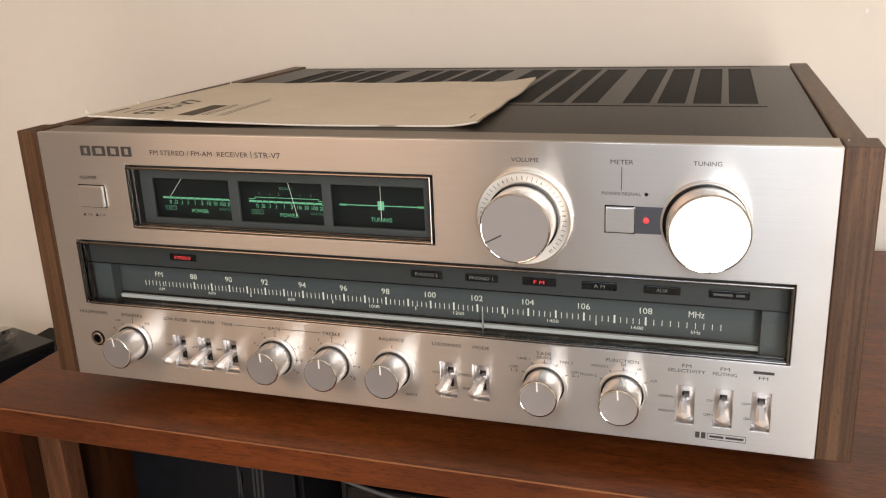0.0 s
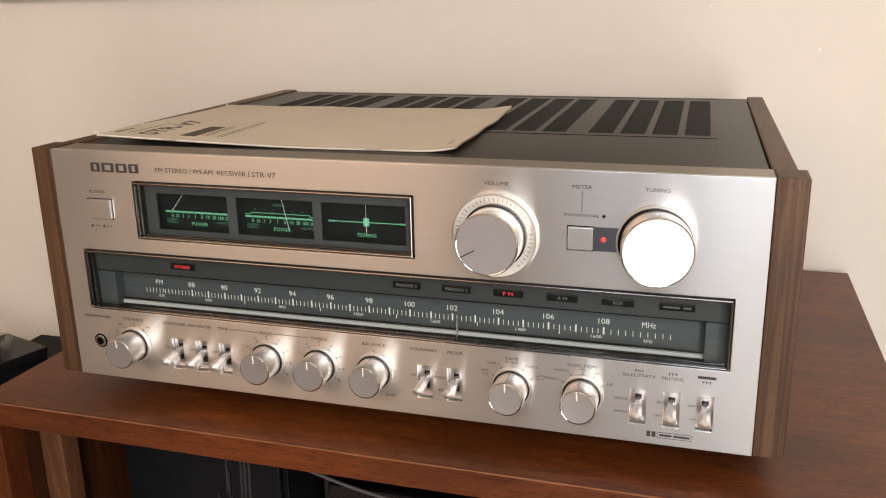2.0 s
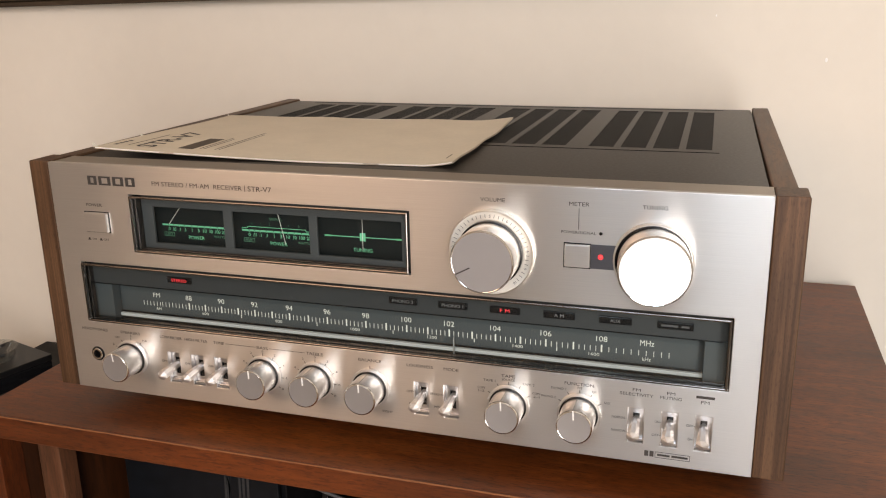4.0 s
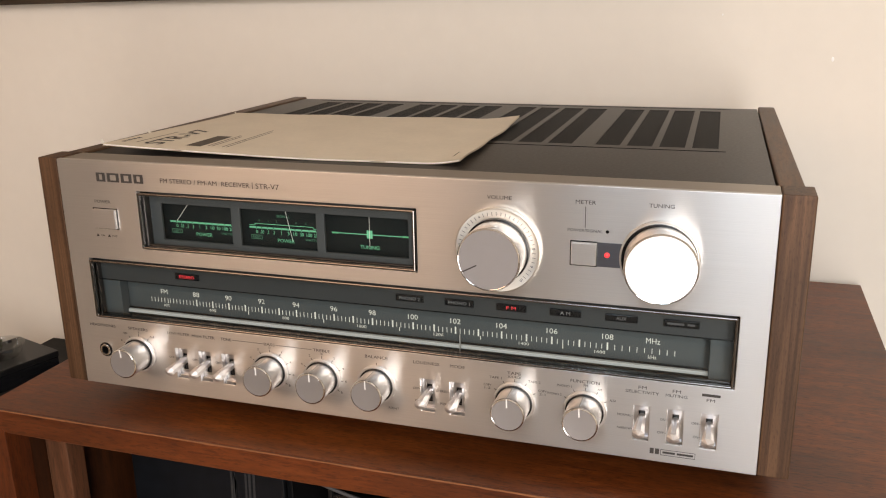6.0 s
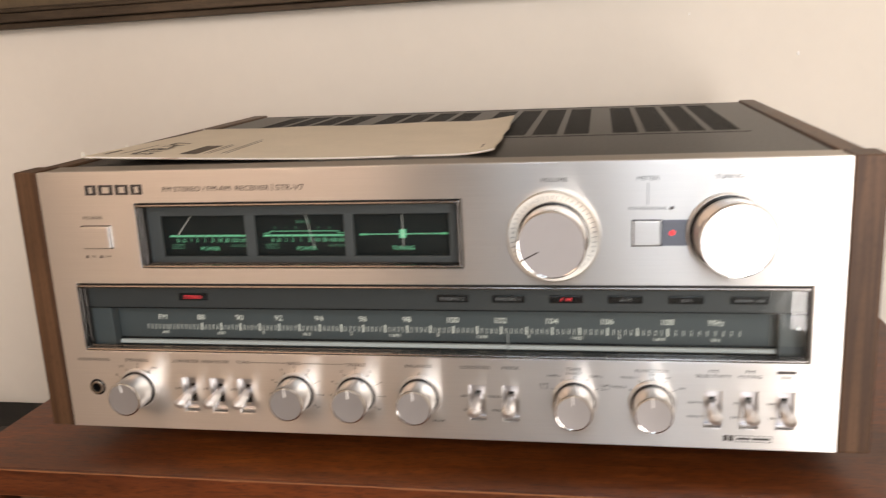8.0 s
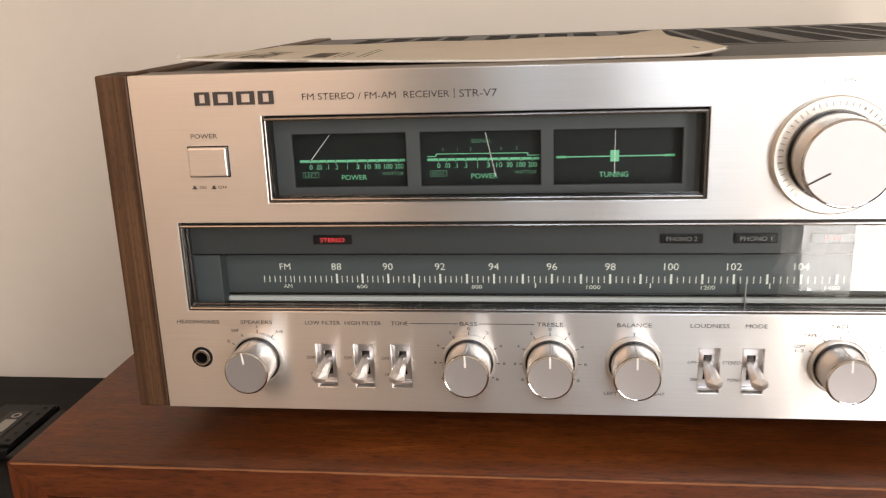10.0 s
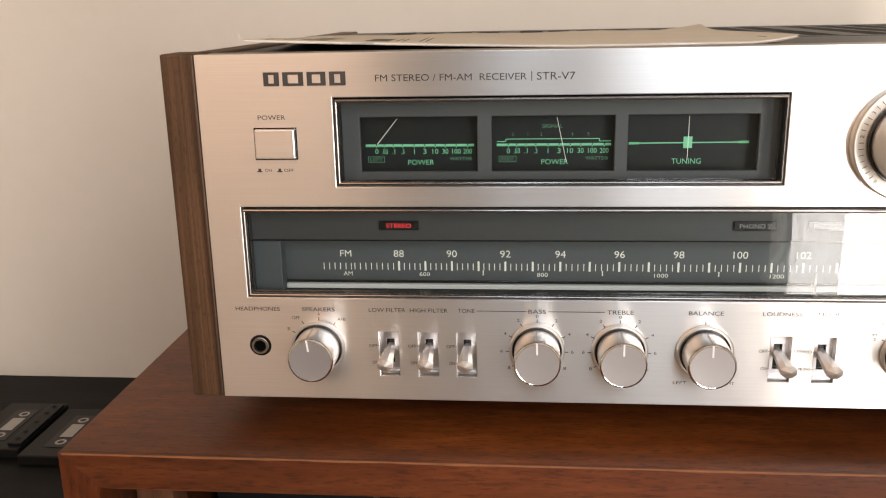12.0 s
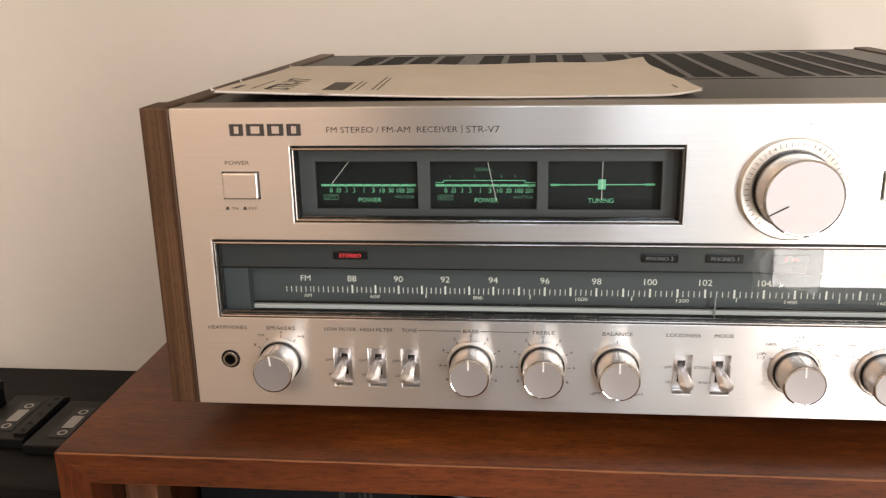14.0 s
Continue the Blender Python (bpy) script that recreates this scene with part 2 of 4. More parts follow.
M["dish"] = clear("clear_plastic", (0.90, 0.91, 0.91), 1.45, 0.05, 0.10)
M["paper"] = mottled("aged_paper", (0.66, 0.575, 0.46), 0.7, 18.0, 0.07, 0.15, 0.0004)
M["pages"] = mottled("page_edges", (0.80, 0.76, 0.69), 0.8, 80.0, 0.12)
M["paper_ink"] = material("paper_ink", (0.05, 0.04, 0.035), 0.7)
M["paper_band"] = mottled("paper_band", (0.10, 0.078, 0.06), 0.7, 60.0, 0.2)
M["staple"] = material("staple_steel", (0.6, 0.58, 0.55), 0.35, 1.0)
M["frame_wood"] = wood("frame_wood", (0.030, 0.020, 0.013), (0.060, 0.040, 0.026), (0.10, 0.068, 0.045), 0.4, 0, 180.0, 40.0)
M["canvas"] = mottled("old_canvas", (0.10, 0.066, 0.035), 0.65, 9.0, 0.35, 0.4, 0.001)
M["tape_shell"] = mottled("tape_shell", (0.006, 0.0059, 0.0057), 0.45, 80.0, 0.15)
M["tape_label"] = mottled("tape_label", (0.36, 0.34, 0.31), 0.6, 80.0, 0.08)
M["sleeve"] = mottled("record_sleeve", (0.004, 0.004, 0.005), 0.6, 60.0, 0.6)
M["sleeve_blue"] = mottled("record_sleeve_blue", (0.003, 0.004, 0.006), 0.6, 60.0, 0.6)
M["scuff"] = mottled("pale_scuff", (0.022, 0.023, 0.025), 0.7, 300.0, 0.5)
M["cable"] = material("grey_cable", (0.075, 0.075, 0.078), 0.5)
M["rubber"] = material("rubber", (0.008, 0.008, 0.008), 0.9)
M["sheer"] = bpy.data.materials.new("sheer_fabric")
M["sheer"].use_nodes = True
sn, sl = M["sheer"].node_tree.nodes, M["sheer"].node_tree.links
sn.remove(sn["Principled BSDF"])
s_dif, s_trl, s_mix = sn.new("ShaderNodeBsdfDiffuse"), sn.new("ShaderNodeBsdfTranslucent"), sn.new("ShaderNodeMixShader")
s_dif.inputs["Color"].default_value = (0.8, 0.8, 0.78, 1)
s_trl.inputs["Color"].default_value = (0.85, 0.87, 0.86, 1)
s_mix.inputs[0].default_value = 0.6
sl.new(s_dif.outputs[0], s_mix.inputs[1])
sl.new(s_trl.outputs[0], s_mix.inputs[2])
s_gap, s_net = sn.new("ShaderNodeBsdfTransparent"), sn.new("ShaderNodeMixShader")
s_net.inputs[0].default_value = 0.45
sl.new(s_mix.outputs[0], s_net.inputs[1])
sl.new(s_gap.outputs[0], s_net.inputs[2])
sl.new(s_net.outputs[0], sn["Material Output"].inputs["Surface"])
M["frame_white"] = mottled("white_frame_paint", (0.78, 0.77, 0.74), 0.5, 20.0, 0.03)
M["leaf"] = mottled("dried_leaf", (0.05, 0.055, 0.03), 0.7, 90.0, 0.3)
for key in ("sleeve", "sleeve_blue", "tape_shell"):
    M[key].node_tree.nodes["Principled BSDF"].inputs["Specular IOR Level"].default_value = 0.25


# ---- mesh helpers ----
def link(name, bm, mat, parent=None, label="", smooth=None):
    me = bpy.data.meshes.new(name)
    if len(bm.faces) > 1:
        bmesh.ops.recalc_face_normals(bm, faces=bm.faces[:])
    bm.to_mesh(me)
    bm.free()
    if mat:
        me.materials.append(M[mat])
    if smooth is not None:
        for p in me.polygons:
            p.use_smooth = True
        me.set_sharp_from_angle(angle=radians(smooth))
    ob = new(name, me)
    if parent:
        ob.parent = parent
    if label:
        ob["label"] = label
    return ob


def part(name, bm, mat, parent, label="", smooth=None):
    return link(name, bm, mat, parent, label, smooth)


def thing(name, at, label, category, group="", kind=""):
    e = new(name)
    e.empty_display_size = 0.02
    e.location = at
    return tagged(e, label, category, group, kind)


def box(x0, x1, y0, y1, z0, z1, bevel=0.0, segments=2):
    bm = bmesh.new()
    bmesh.ops.create_cube(bm, size=1.0)
    for v in bm.verts:
        v.co = Vector((x0 + (v.co.x + 0.5) * (x1 - x0), y0 + (v.co.y + 0.5) * (y1 - y0), z0 + (v.co.z + 0.5) * (z1 - z0)))
    if bevel:
        bmesh.ops.bevel(bm, geom=bm.edges[:], offset=bevel, segments=segments, profile=0.5, affect="EDGES")
    return bm


def sheet_bm(x0, x1, z0, z1, y):
    """One face of glass, facing -y."""
    bm = bmesh.new()
    bm.faces.new([bm.verts.new(c) for c in ((x0, y, z0), (x1, y, z0), (x1, y, z1), (x0, y, z1))])
    return bm


def merge(bms):
    out = bmesh.new()
    for b in bms:
        me = bpy.data.meshes.new("tmp")
        b.to_mesh(me)
        b.free()
        out.from_mesh(me)
        bpy.data.meshes.remove(me)
    return out


def lathe(profile, steps=48, ripple=0.0, teeth=0):
    """Turn (radius, y) pairs round the y axis."""
    bm = bmesh.new()
    rings = []
    for r, y in profile:
        if r < 1e-6:
            rings.append([bm.verts.new((0, y, 0))])
            continue
        ring = []
        for i in range(steps):
            a = 2 * math.pi * i / steps
            ring.append(bm.verts.new((r * math.cos(a), y, r * math.sin(a))))
        rings.append(ring)
    for a, b in zip(rings, rings[1:]):
        for i in range(steps):
            j = (i + 1) % steps
            if len(a) == 1 and len(b) == 1:
                continue
            if len(a) == 1:
                bm.faces.new((a[0], b[i], b[j]))
            elif len(b) == 1:
                bm.faces.new((a[i], a[j], b[0]))
            else:
                bm.faces.new((a[i], a[j], b[j], b[i]))
    return bm


def plate(x0, x1, z0, z1, y0, y1, holes, bevel=0.0):
    """An upright plate between y0 (front) and y1 with rectangular holes (x0, x1, z0, z1) right through it."""
    xs = sorted({x0, x1, *(h[0] for h in holes), *(h[1] for h in holes)})
    zs = sorted({z0, z1, *(h[2] for h in holes), *(h[3] for h in holes)})

    def solid(i, k):
        if not (0 <= i < len(xs) - 1 and 0 <= k < len(zs) - 1):
            return False
        cx, cz = (xs[i] + xs[i + 1]) / 2, (zs[k] + zs[k + 1]) / 2
        return not any(h[0] < cx < h[1] and h[2] < cz < h[3] for h in holes)

    bm = bmesh.new()
    cache = {}

    def v(i, k, y):
        if (i, k, y) not in cache:
            cache[i, k, y] = bm.verts.new((xs[i], y, zs[k]))
        return cache[i, k, y]

    for i in range(len(xs) - 1):
        for k in range(len(zs) - 1):
            if not solid(i, k):
                continue
            bm.faces.new((v(i, k, y0), v(i + 1, k, y0), v(i + 1, k + 1, y0), v(i, k + 1, y0)))
            bm.faces.new((v(i, k, y1), v(i, k + 1, y1), v(i + 1, k + 1, y1), v(i + 1, k, y1)))
            for di, dk, a, b in ((-1, 0, (i, k), (i, k + 1)), (1, 0, (i + 1, k), (i + 1, k + 1)),
                                 (0, -1, (i, k), (i + 1, k)), (0, 1, (i, k + 1), (i + 1, k + 1))):
                if not solid(i + di, k + dk):
                    bm.faces.new((v(*a, y0), v(*b, y0), v(*b, y1), v(*a, y1)))
    bmesh.ops.recalc_face_normals(bm, faces=bm.faces[:])
    if bevel:
        sharp = [e for e in bm.edges if len(e.link_faces) == 2 and e.calc_face_angle() > 1.0]
        bmesh.ops.bevel(bm, geom=sharp, offset=bevel, segments=2, profile=0.5, affect="EDGES")
    return bm


def text_bm(words, width=None, height=0.003, bold=0.0):
    """Flat lettering in the x-z plane facing -y, centred, with its capitals this high."""
    c = bpy.data.curves.new("tmp", "FONT")
    c.body, c.size, c.resolution_u, c.offset = words, 1.0, 3, bold
    ob = new("tmp", c)
    dg = bpy.context.evaluated_depsgraph_get()
    me = bpy.data.meshes.new_from_object(ob.evaluated_get(dg))
    bpy.data.objects.remove(ob)
    bpy.data.curves.remove(c)
    bm = bmesh.new()
    bm.from_mesh(me)
    bpy.data.meshes.remove(me)
    lo = [min(v.co[i] for v in bm.verts) for i in (0, 1)]
    hi = [max(v.co[i] for v in bm.verts) for i in (0, 1)]
    sy = height / (hi[1] - lo[1])
    sx = width / (hi[0] - lo[0]) if width else sy
    for v in bm.verts:
        v.co = Vector(((v.co.x - (lo[0] + hi[0]) / 2) * sx, 0, (v.co.y - (lo[1] + hi[1]) / 2) * sy))
    return bm


def lettering(words, x, z, parent, mat="ink", width=None, height=0.0026, y=-0.00025):
    bm = text_bm(words, width, height)
    bmesh.ops.translate(bm, verts=bm.verts[:], vec=(x, y, z))
    return part("lettering", bm, mat, parent)


def flat(name, x0, x1, z0, z1, parent, mat="ink", y=-0.00025, thick=0.0001):
    return part(name, box(x0, x1, y - thick, y, z0, z1), mat, parent)


def stroke(name, a, b, width, parent, mat, y=-0.00025, thick=0.00015):
    """A thin straight bar in the x-z plane between two (x, z) places."""
    d = Vector((b[0] - a[0], 0, b[1] - a[1]))
    bm = box(0, d.length, y - thick, y, -width / 2, width / 2)
    ang = math.atan2(d.z, d.x)
    bmesh.ops.rotate(bm, verts=bm.verts[:], cent=(0, 0, 0), matrix=Matrix.Rotation(-ang, 3, "Y"))
    bmesh.ops.translate(bm, verts=bm.verts[:], vec=(a[0], 0, a[1]))
    return part(name, bm, mat, parent)


# ---- the room ----
def room():
    t = 0.12
    floor = link("floor", box(ROOM_X0 - t, ROOM_X1 + t, ROOM_Y0 - t, WALL_Y + t, FLOOR - t, FLOOR), "floor")
    tagged(floor, "tan carpet covering the floor", "floor", kind="structure")
    ceil = link("ceiling", box(ROOM_X0 - t, ROOM_X1 + t, ROOM_Y0 - t, WALL_Y + t, CEIL, CEIL + t), "ceiling")
    tagged(ceil, "plain white painted ceiling", "ceiling", kind="structure")
    north = link("wall_north", box(ROOM_X0 - t, ROOM_X1 + t, WALL_Y, WALL_Y + t, FLOOR, CEIL), "wall")
    tagged(north, "cream painted plaster wall with small chips", "wall", kind="structure")
    west = link("wall_west", box(ROOM_X0 - t, ROOM_X0, ROOM_Y0, WALL_Y, FLOOR, CEIL), "wall")
    tagged(west, "plain cream painted side wall", "wall", kind="structure")
    east = link("wall_east", box(ROOM_X1, ROOM_X1 + t, ROOM_Y0, WALL_Y, FLOOR, CEIL), "wall")
    tagged(east, "plain cream painted wall", "wall", kind="structure")
    south = link("wall_south", plate(ROOM_X0 - t, ROOM_X1 + t, FLOOR, CEIL, ROOM_Y0 - t, ROOM_Y0,
                                     [(WIN_X0, WIN_X1, WIN_Z0, WIN_Z1), (W3_X0, W3_X1, W3_Z0, W3_Z1),
                                      (W2_X0, W2_X1, W2_Z0, W2_Z1), (W4_X0, W4_X1, W4_Z0, W4_Z1)]), "far_wall")
    tagged(south, "unseen grey wall darkened to dim reflections, with four window openings", "wall", kind="structure")
    win = thing("window_1", ((WIN_X0 + WIN_X1) / 2, ROOM_Y0, WIN_Z0), "tall white-framed window letting in daylight", "window", kind="structure")
    cx = (WIN_X0 + WIN_X1) / 2
    w, h = (WIN_X1 - WIN_X0) / 2, WIN_Z1 - WIN_Z0
    part("window_frame", plate(-w, w, 0, h, -0.10, -0.045, [(-w + 0.05, -0.025, 0.05, h - 0.05), (0.025, w - 0.05, 0.05, h - 0.05)], 0.004), "frame_white", win)
    for x0, x1 in ((-w + 0.05, -0.025), (0.025, w - 0.05)):
        p = part("pane", sheet_bm(x0, x1, 0.05, h - 0.05, -0.076), "glass", win)
        p.visible_shadow = False
    for name, label, x0, x1, z0, z1 in (("window_3", "narrow white-framed window high in the wall", W3_X0, W3_X1, W3_Z0, W3_Z1),
                                        ("window_4", "white-framed side window beside the tall one", W4_X0, W4_X1, W4_Z0, W4_Z1)):
        slim = thing(name, ((x0 + x1) / 2, ROOM_Y0, z0), label, "window", kind="structure")
        w, h = (x1 - x0) / 2, z1 - z0
        part("window_frame", plate(-w, w, 0, h, -0.10, -0.045, [(-w + 0.03, w - 0.03, 0.03, h - 0.03)], 0.004), "frame_white", slim)
        part("pane", sheet_bm(-w + 0.03, w - 0.03, 0.03, h - 0.03, -0.076), "glass", slim).visible_shadow = False
    side = thing("window_2", ((W2_X0 + W2_X1) / 2, ROOM_Y0, W2_Z0), "wide white-framed window letting in warm daylight", "window", kind="structure")
    w, h = (W2_X1 - W2_X0) / 2, W2_Z1 - W2_Z0
    part("window_frame", plate(-w, w, 0, h, -0.10, -0.045, [(-w + 0.05, w - 0.05, 0.05, h - 0.05)], 0.004), "frame_white", side)
    part("pane", sheet_bm(-w + 0.05, w - 0.05, 0.05, h - 0.05, -0.076), "glass", side).visible_shadow = False
    ground = link("ground", box(-40, 40, -60, ROOM_Y0 - t - 0.002, FLOOR - 0.4, FLOOR - 0.1), "leaf")
    tagged(ground, "green lawn outside the window", "ground", kind="structure")
    # chips in the wall paint
    for x, z, s in ((0.585, 0.245, 0.0022), (0.47, 0.292, 0.0012)):
        chip = lathe([(0, -0.0006), (s * 0.8, -0.0004), (s, 0.0003)], 7)
        bmesh.ops.scale(chip, verts=chip.verts[:], vec=(0.7, 1, 1.3))
        o = part("paint_chip", chip, "white_ink", north)
        o.location = (x, WALL_Y, z)


room()


def curtain():
    """A sheer curtain gathered at one side of the tall window, with a slanting hem."""
    bm = bmesh.new()
    nx, nz = 40, 48
    top = WIN_Z1 + 0.06

    def edge(z):
        return 0.84 - 0.06 * math.exp(-((z + 0.49) / 0.05) ** 2) + 0.012 * math.sin(z * 9)

    grid = []
    for i in range(nx + 1):
        u = i / nx
        foot = -0.56 + 0.16 * max(0, 0.5 - u) ** 1.3 + 0.01 * math.sin(u * 21)
        col = []
        for k in range(nz + 1):
            z = foot + (top - foot) * (k / nz)
            x0 = edge(z)
            y = ROOM_Y0 + 0.030 + 0.014 * math.sin(u * 30 + z * 1.3) + 0.004 * math.sin(u * 61)
            col.append(bm.verts.new((x0 + u * (1.0 - x0), y, z)))
        grid.append(col)
    for i in range(nx):
        for k in range(nz):
            bm.faces.new((grid[i][k], grid[i + 1][k], grid[i + 1][k + 1], grid[i][k + 1]))
    e = thing("curtain", (0, 0, 0), "sheer white curtain gathered beside the tall window", "curtain")
    part("fabric", bm, "sheer", e, "", 60)
    part("heading", box(0.80, 1.03, ROOM_Y0 + 0.002, ROOM_Y0 + 0.052, top - 0.002, top + 0.03, 0.004), "frame_white", e, "white curtain heading")


curtain()


# ---- framed picture ----
def picture():
    w, h = 0.66, 0.5
    e = thing("picture_frame", (-0.16, WALL_Y, 0.3165), "large dark wooden picture frame hanging on the wall", "picture")
    e.rotation_euler = (0, radians(-0.7), 0)
    for z0, z1, d in ((0.0, 0.007, 0.020), (0.0082, 0.0185, 0.026), (0.0197, 0.0245, 0.018)):
        part("frame_rail", box(-w, w, -d, -0.001, z0, z1, 0.0012), "frame_wood", e)
    part("frame_back_rail", box(-w, w, -0.015, -0.001, 0.001, 0.026), "frame_wood", e)
    for s in (-1, 1):
        part("frame_stile", box(s * w - 0.025 if s > 0 else -w, w if s > 0 else -w + 0.025, -0.022, -0.001, 0.026, h, 0.002), "frame_wood", e)
    part("frame_top", box(-w, w, -0.022, -0.001, h, h + 0.025, 0.002), "frame_wood", e)
    part("canvas", box(-w + 0.025, w - 0.025, -0.008, -0.002, 0.026, h), "canvas", e, "brown painted canvas")


picture()


# ---- wooden cabinet ----
CX0, CX1, CY0, CY1, CT = -0.082, 0.637, -0.0332, 0.486, 0.0220


def cabinet():
    e = thing("cabinet", ((CX0 + CX1) / 2, 0.22, FLOOR), "reddish-brown teak cabinet with open shelf below its top", "cabinet")
    inv = Matrix.Translation(-e.location)

    def add(name, bm, mat, label=""):
        bmesh.ops.transform(bm, matrix=inv, verts=bm.verts[:])
        return part(name, bm, mat, e, label)

    add("top", box(CX0, CX1, CY0 + 0.0027, CY1, -CT, 0, 0.0004), "teak")
    # front rail with mitred corners
    bm = bmesh.new()
    y0, y1 = CY0, CY0 + 0.0026
    for y in (y0, y1):
        bm.verts.new((CX0, y, 0)), bm.verts.new((CX1, y, 0)), bm.verts.new((CX1 - 0.021, y, -0.0197)), bm.verts.new((CX0 + 0.021, y, -0.0197))
    bm.verts.ensure_lookup_table()
    v = bm.verts
    bm.faces.new((v[0], v[1], v[2], v[3]))
    bm.faces.new((v[7], v[6], v[5], v[4]))
    for i in range(4):
        j = (i + 1) % 4
        bm.faces.new((v[i], v[j], v[4 + j], v[4 + i]))
    bmesh.ops.recalc_face_normals(bm, faces=bm.faces[:])
    bmesh.ops.bevel(bm, geom=bm.edges[:], offset=0.0003, segments=2, profile=0.5, affect="EDGES")
    add("front_rail", bm, "teak_front", "orange-brown rail with worn edge")
    bm = bmesh.new()
    rows = []
    n = 120
    for i in range(n + 1):
        x = CX0 + 0.002 + (CX1 - CX0 - 0.004) * i / n
        w = 0.0009 + 0.0005 * noise.noise((x * 60, 1.7, 0.3)) + 0.0003 * noise.noise((x * 240, 4.1, 0))
        rows.append((bm.verts.new((x, CY0 - 0.00012, -w)), bm.verts.new((x, CY0 - 0.00012, 0.0)), bm.verts.new((x, CY0 + w * 0.7, 0.00012))))
    for a, b in zip(rows, rows[1:]):
        bm.faces.new((a[0], b[0], b[1], a[1]))
        bm.faces.new((a[1], b[1], b[2], a[2]))
    add("worn_edge", bm, "worn", "pale worn edge")
    for s in (0, 1):
        bm = bmesh.new()
        out, inn = (CX0, CX0 + 0.0208) if s == 0 else (CX1, CX1 - 0.0208)
        for y in (y0 + 0.0002, y0 + 0.0240):
            bm.verts.new((out, y, -0.0004 if y < CY0 + 0.0026 else -CT - 0.0002)), bm.verts.new((inn, y, -0.0201 if y < CY0 + 0.0026 else -CT - 0.0002)), bm.verts.new((inn, y, FLOOR)), bm.verts.new((out, y, FLOOR))
        bm.verts.ensure_lookup_table()
        v = bm.verts
        bm.faces.new((v[0], v[1], v[2], v[3]))
        bm.faces.new((v[7], v[6], v[5], v[4]))
        for i in range(4):
            j = (i + 1) % 4
            bm.faces.new((v[i], v[j], v[4 + j], v[4 + i]))
        bmesh.ops.recalc_face_normals(bm, faces=bm.faces[:])
        bmesh.ops.bevel(bm, geom=bm.edges[:], offset=0.0003, segments=2, profile=0.5, affect="EDGES")
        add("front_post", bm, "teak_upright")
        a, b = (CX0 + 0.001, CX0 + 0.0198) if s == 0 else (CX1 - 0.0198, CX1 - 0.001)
        # inner boards wear the teak with shade painted in
        add("side_panel", box(a, b, CY0 + 0.0242, CY1, FLOOR, -CT - 0.0002), "teak_shaded")
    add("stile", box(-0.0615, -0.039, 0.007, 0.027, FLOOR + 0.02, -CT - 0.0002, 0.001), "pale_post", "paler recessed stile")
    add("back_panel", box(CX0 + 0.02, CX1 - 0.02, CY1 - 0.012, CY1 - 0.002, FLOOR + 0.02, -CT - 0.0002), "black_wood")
    add("shelf", box(CX0 + 0.0202, CX1 - 0.0202, 0.024, CY1 - 0.013, -0.375, -0.355), "teak_shaded")
    add("bottom_board", box(CX0 + 0.0202, CX1 - 0.0202, 0.0, CY1 - 0.013, FLOOR + 0.0002, FLOOR + 0.0198), "teak_shaded")
    add("inner_rail", box(-0.0255, CX1 - 0.0202, 0.03, 0.045, -0.05, -CT - 0.0003), "black_wood")
    bm = merge([box(0.272, 0.286, -0.012, 0.002, -CT - 0.004, -CT - 0.0002, 0.0006), box(0.276, 0.278, -0.013, -0.009, -CT - 0.007, -CT - 0.004)])
    add("catch", bm, "staple", "small bright metal catch")


cabinet()


# ---- things in the cabinet ----
def records():
    x = -0.050
    rnd = random.Random(5)
    while x < 0.118:
        w = rnd.choice((0.0034, 0.0042, 0.006, 0.0034))
        y = 0.108 + rnd.uniform(0, 0.006)
        bm = box(x, x + w - 0.0006, y, y + 0.312, -0.355, -0.043 - rnd.uniform(0, 0.003), 0.0008)
        o = link("record_sleeve", bm, rnd.choice(("sleeve", "sleeve_blue", "sleeve")))
        tagged(o, "dark record sleeve standing upright on the shelf", "record", "records in the cabinet")
        x += w
    # front sleeve turned flat
    bm = box(-0.049, 0.118, 0.098, 0.1025, -0.355, -0.046, 0.001)
    o = link("record_sleeve", bm, "sleeve_blue")
    tagged(o, "scuffed blue-black record sleeve leaning in front of others", "record", "records in the cabinet")
    for k in range(9):
        x, z = rnd.uniform(-0.02, 0.10), rnd.uniform(-0.16, -0.07)
        w, h = rnd.uniform(0.0008, 0.003), rnd.uniform(0.010, 0.035)
        bm = bmesh.new()
        bm.faces.new([bm.verts.new(c) for c in ((x, 0.0978, z - h), (x + w, 0.0978, z - h * 0.7), (x + w * 1.6, 0.0978, z + h * 0.6), (x + w * 0.7, 0.0978, z + h))])
        part("scuff", bm, "scuff", o, "pale scuff mark")


records()


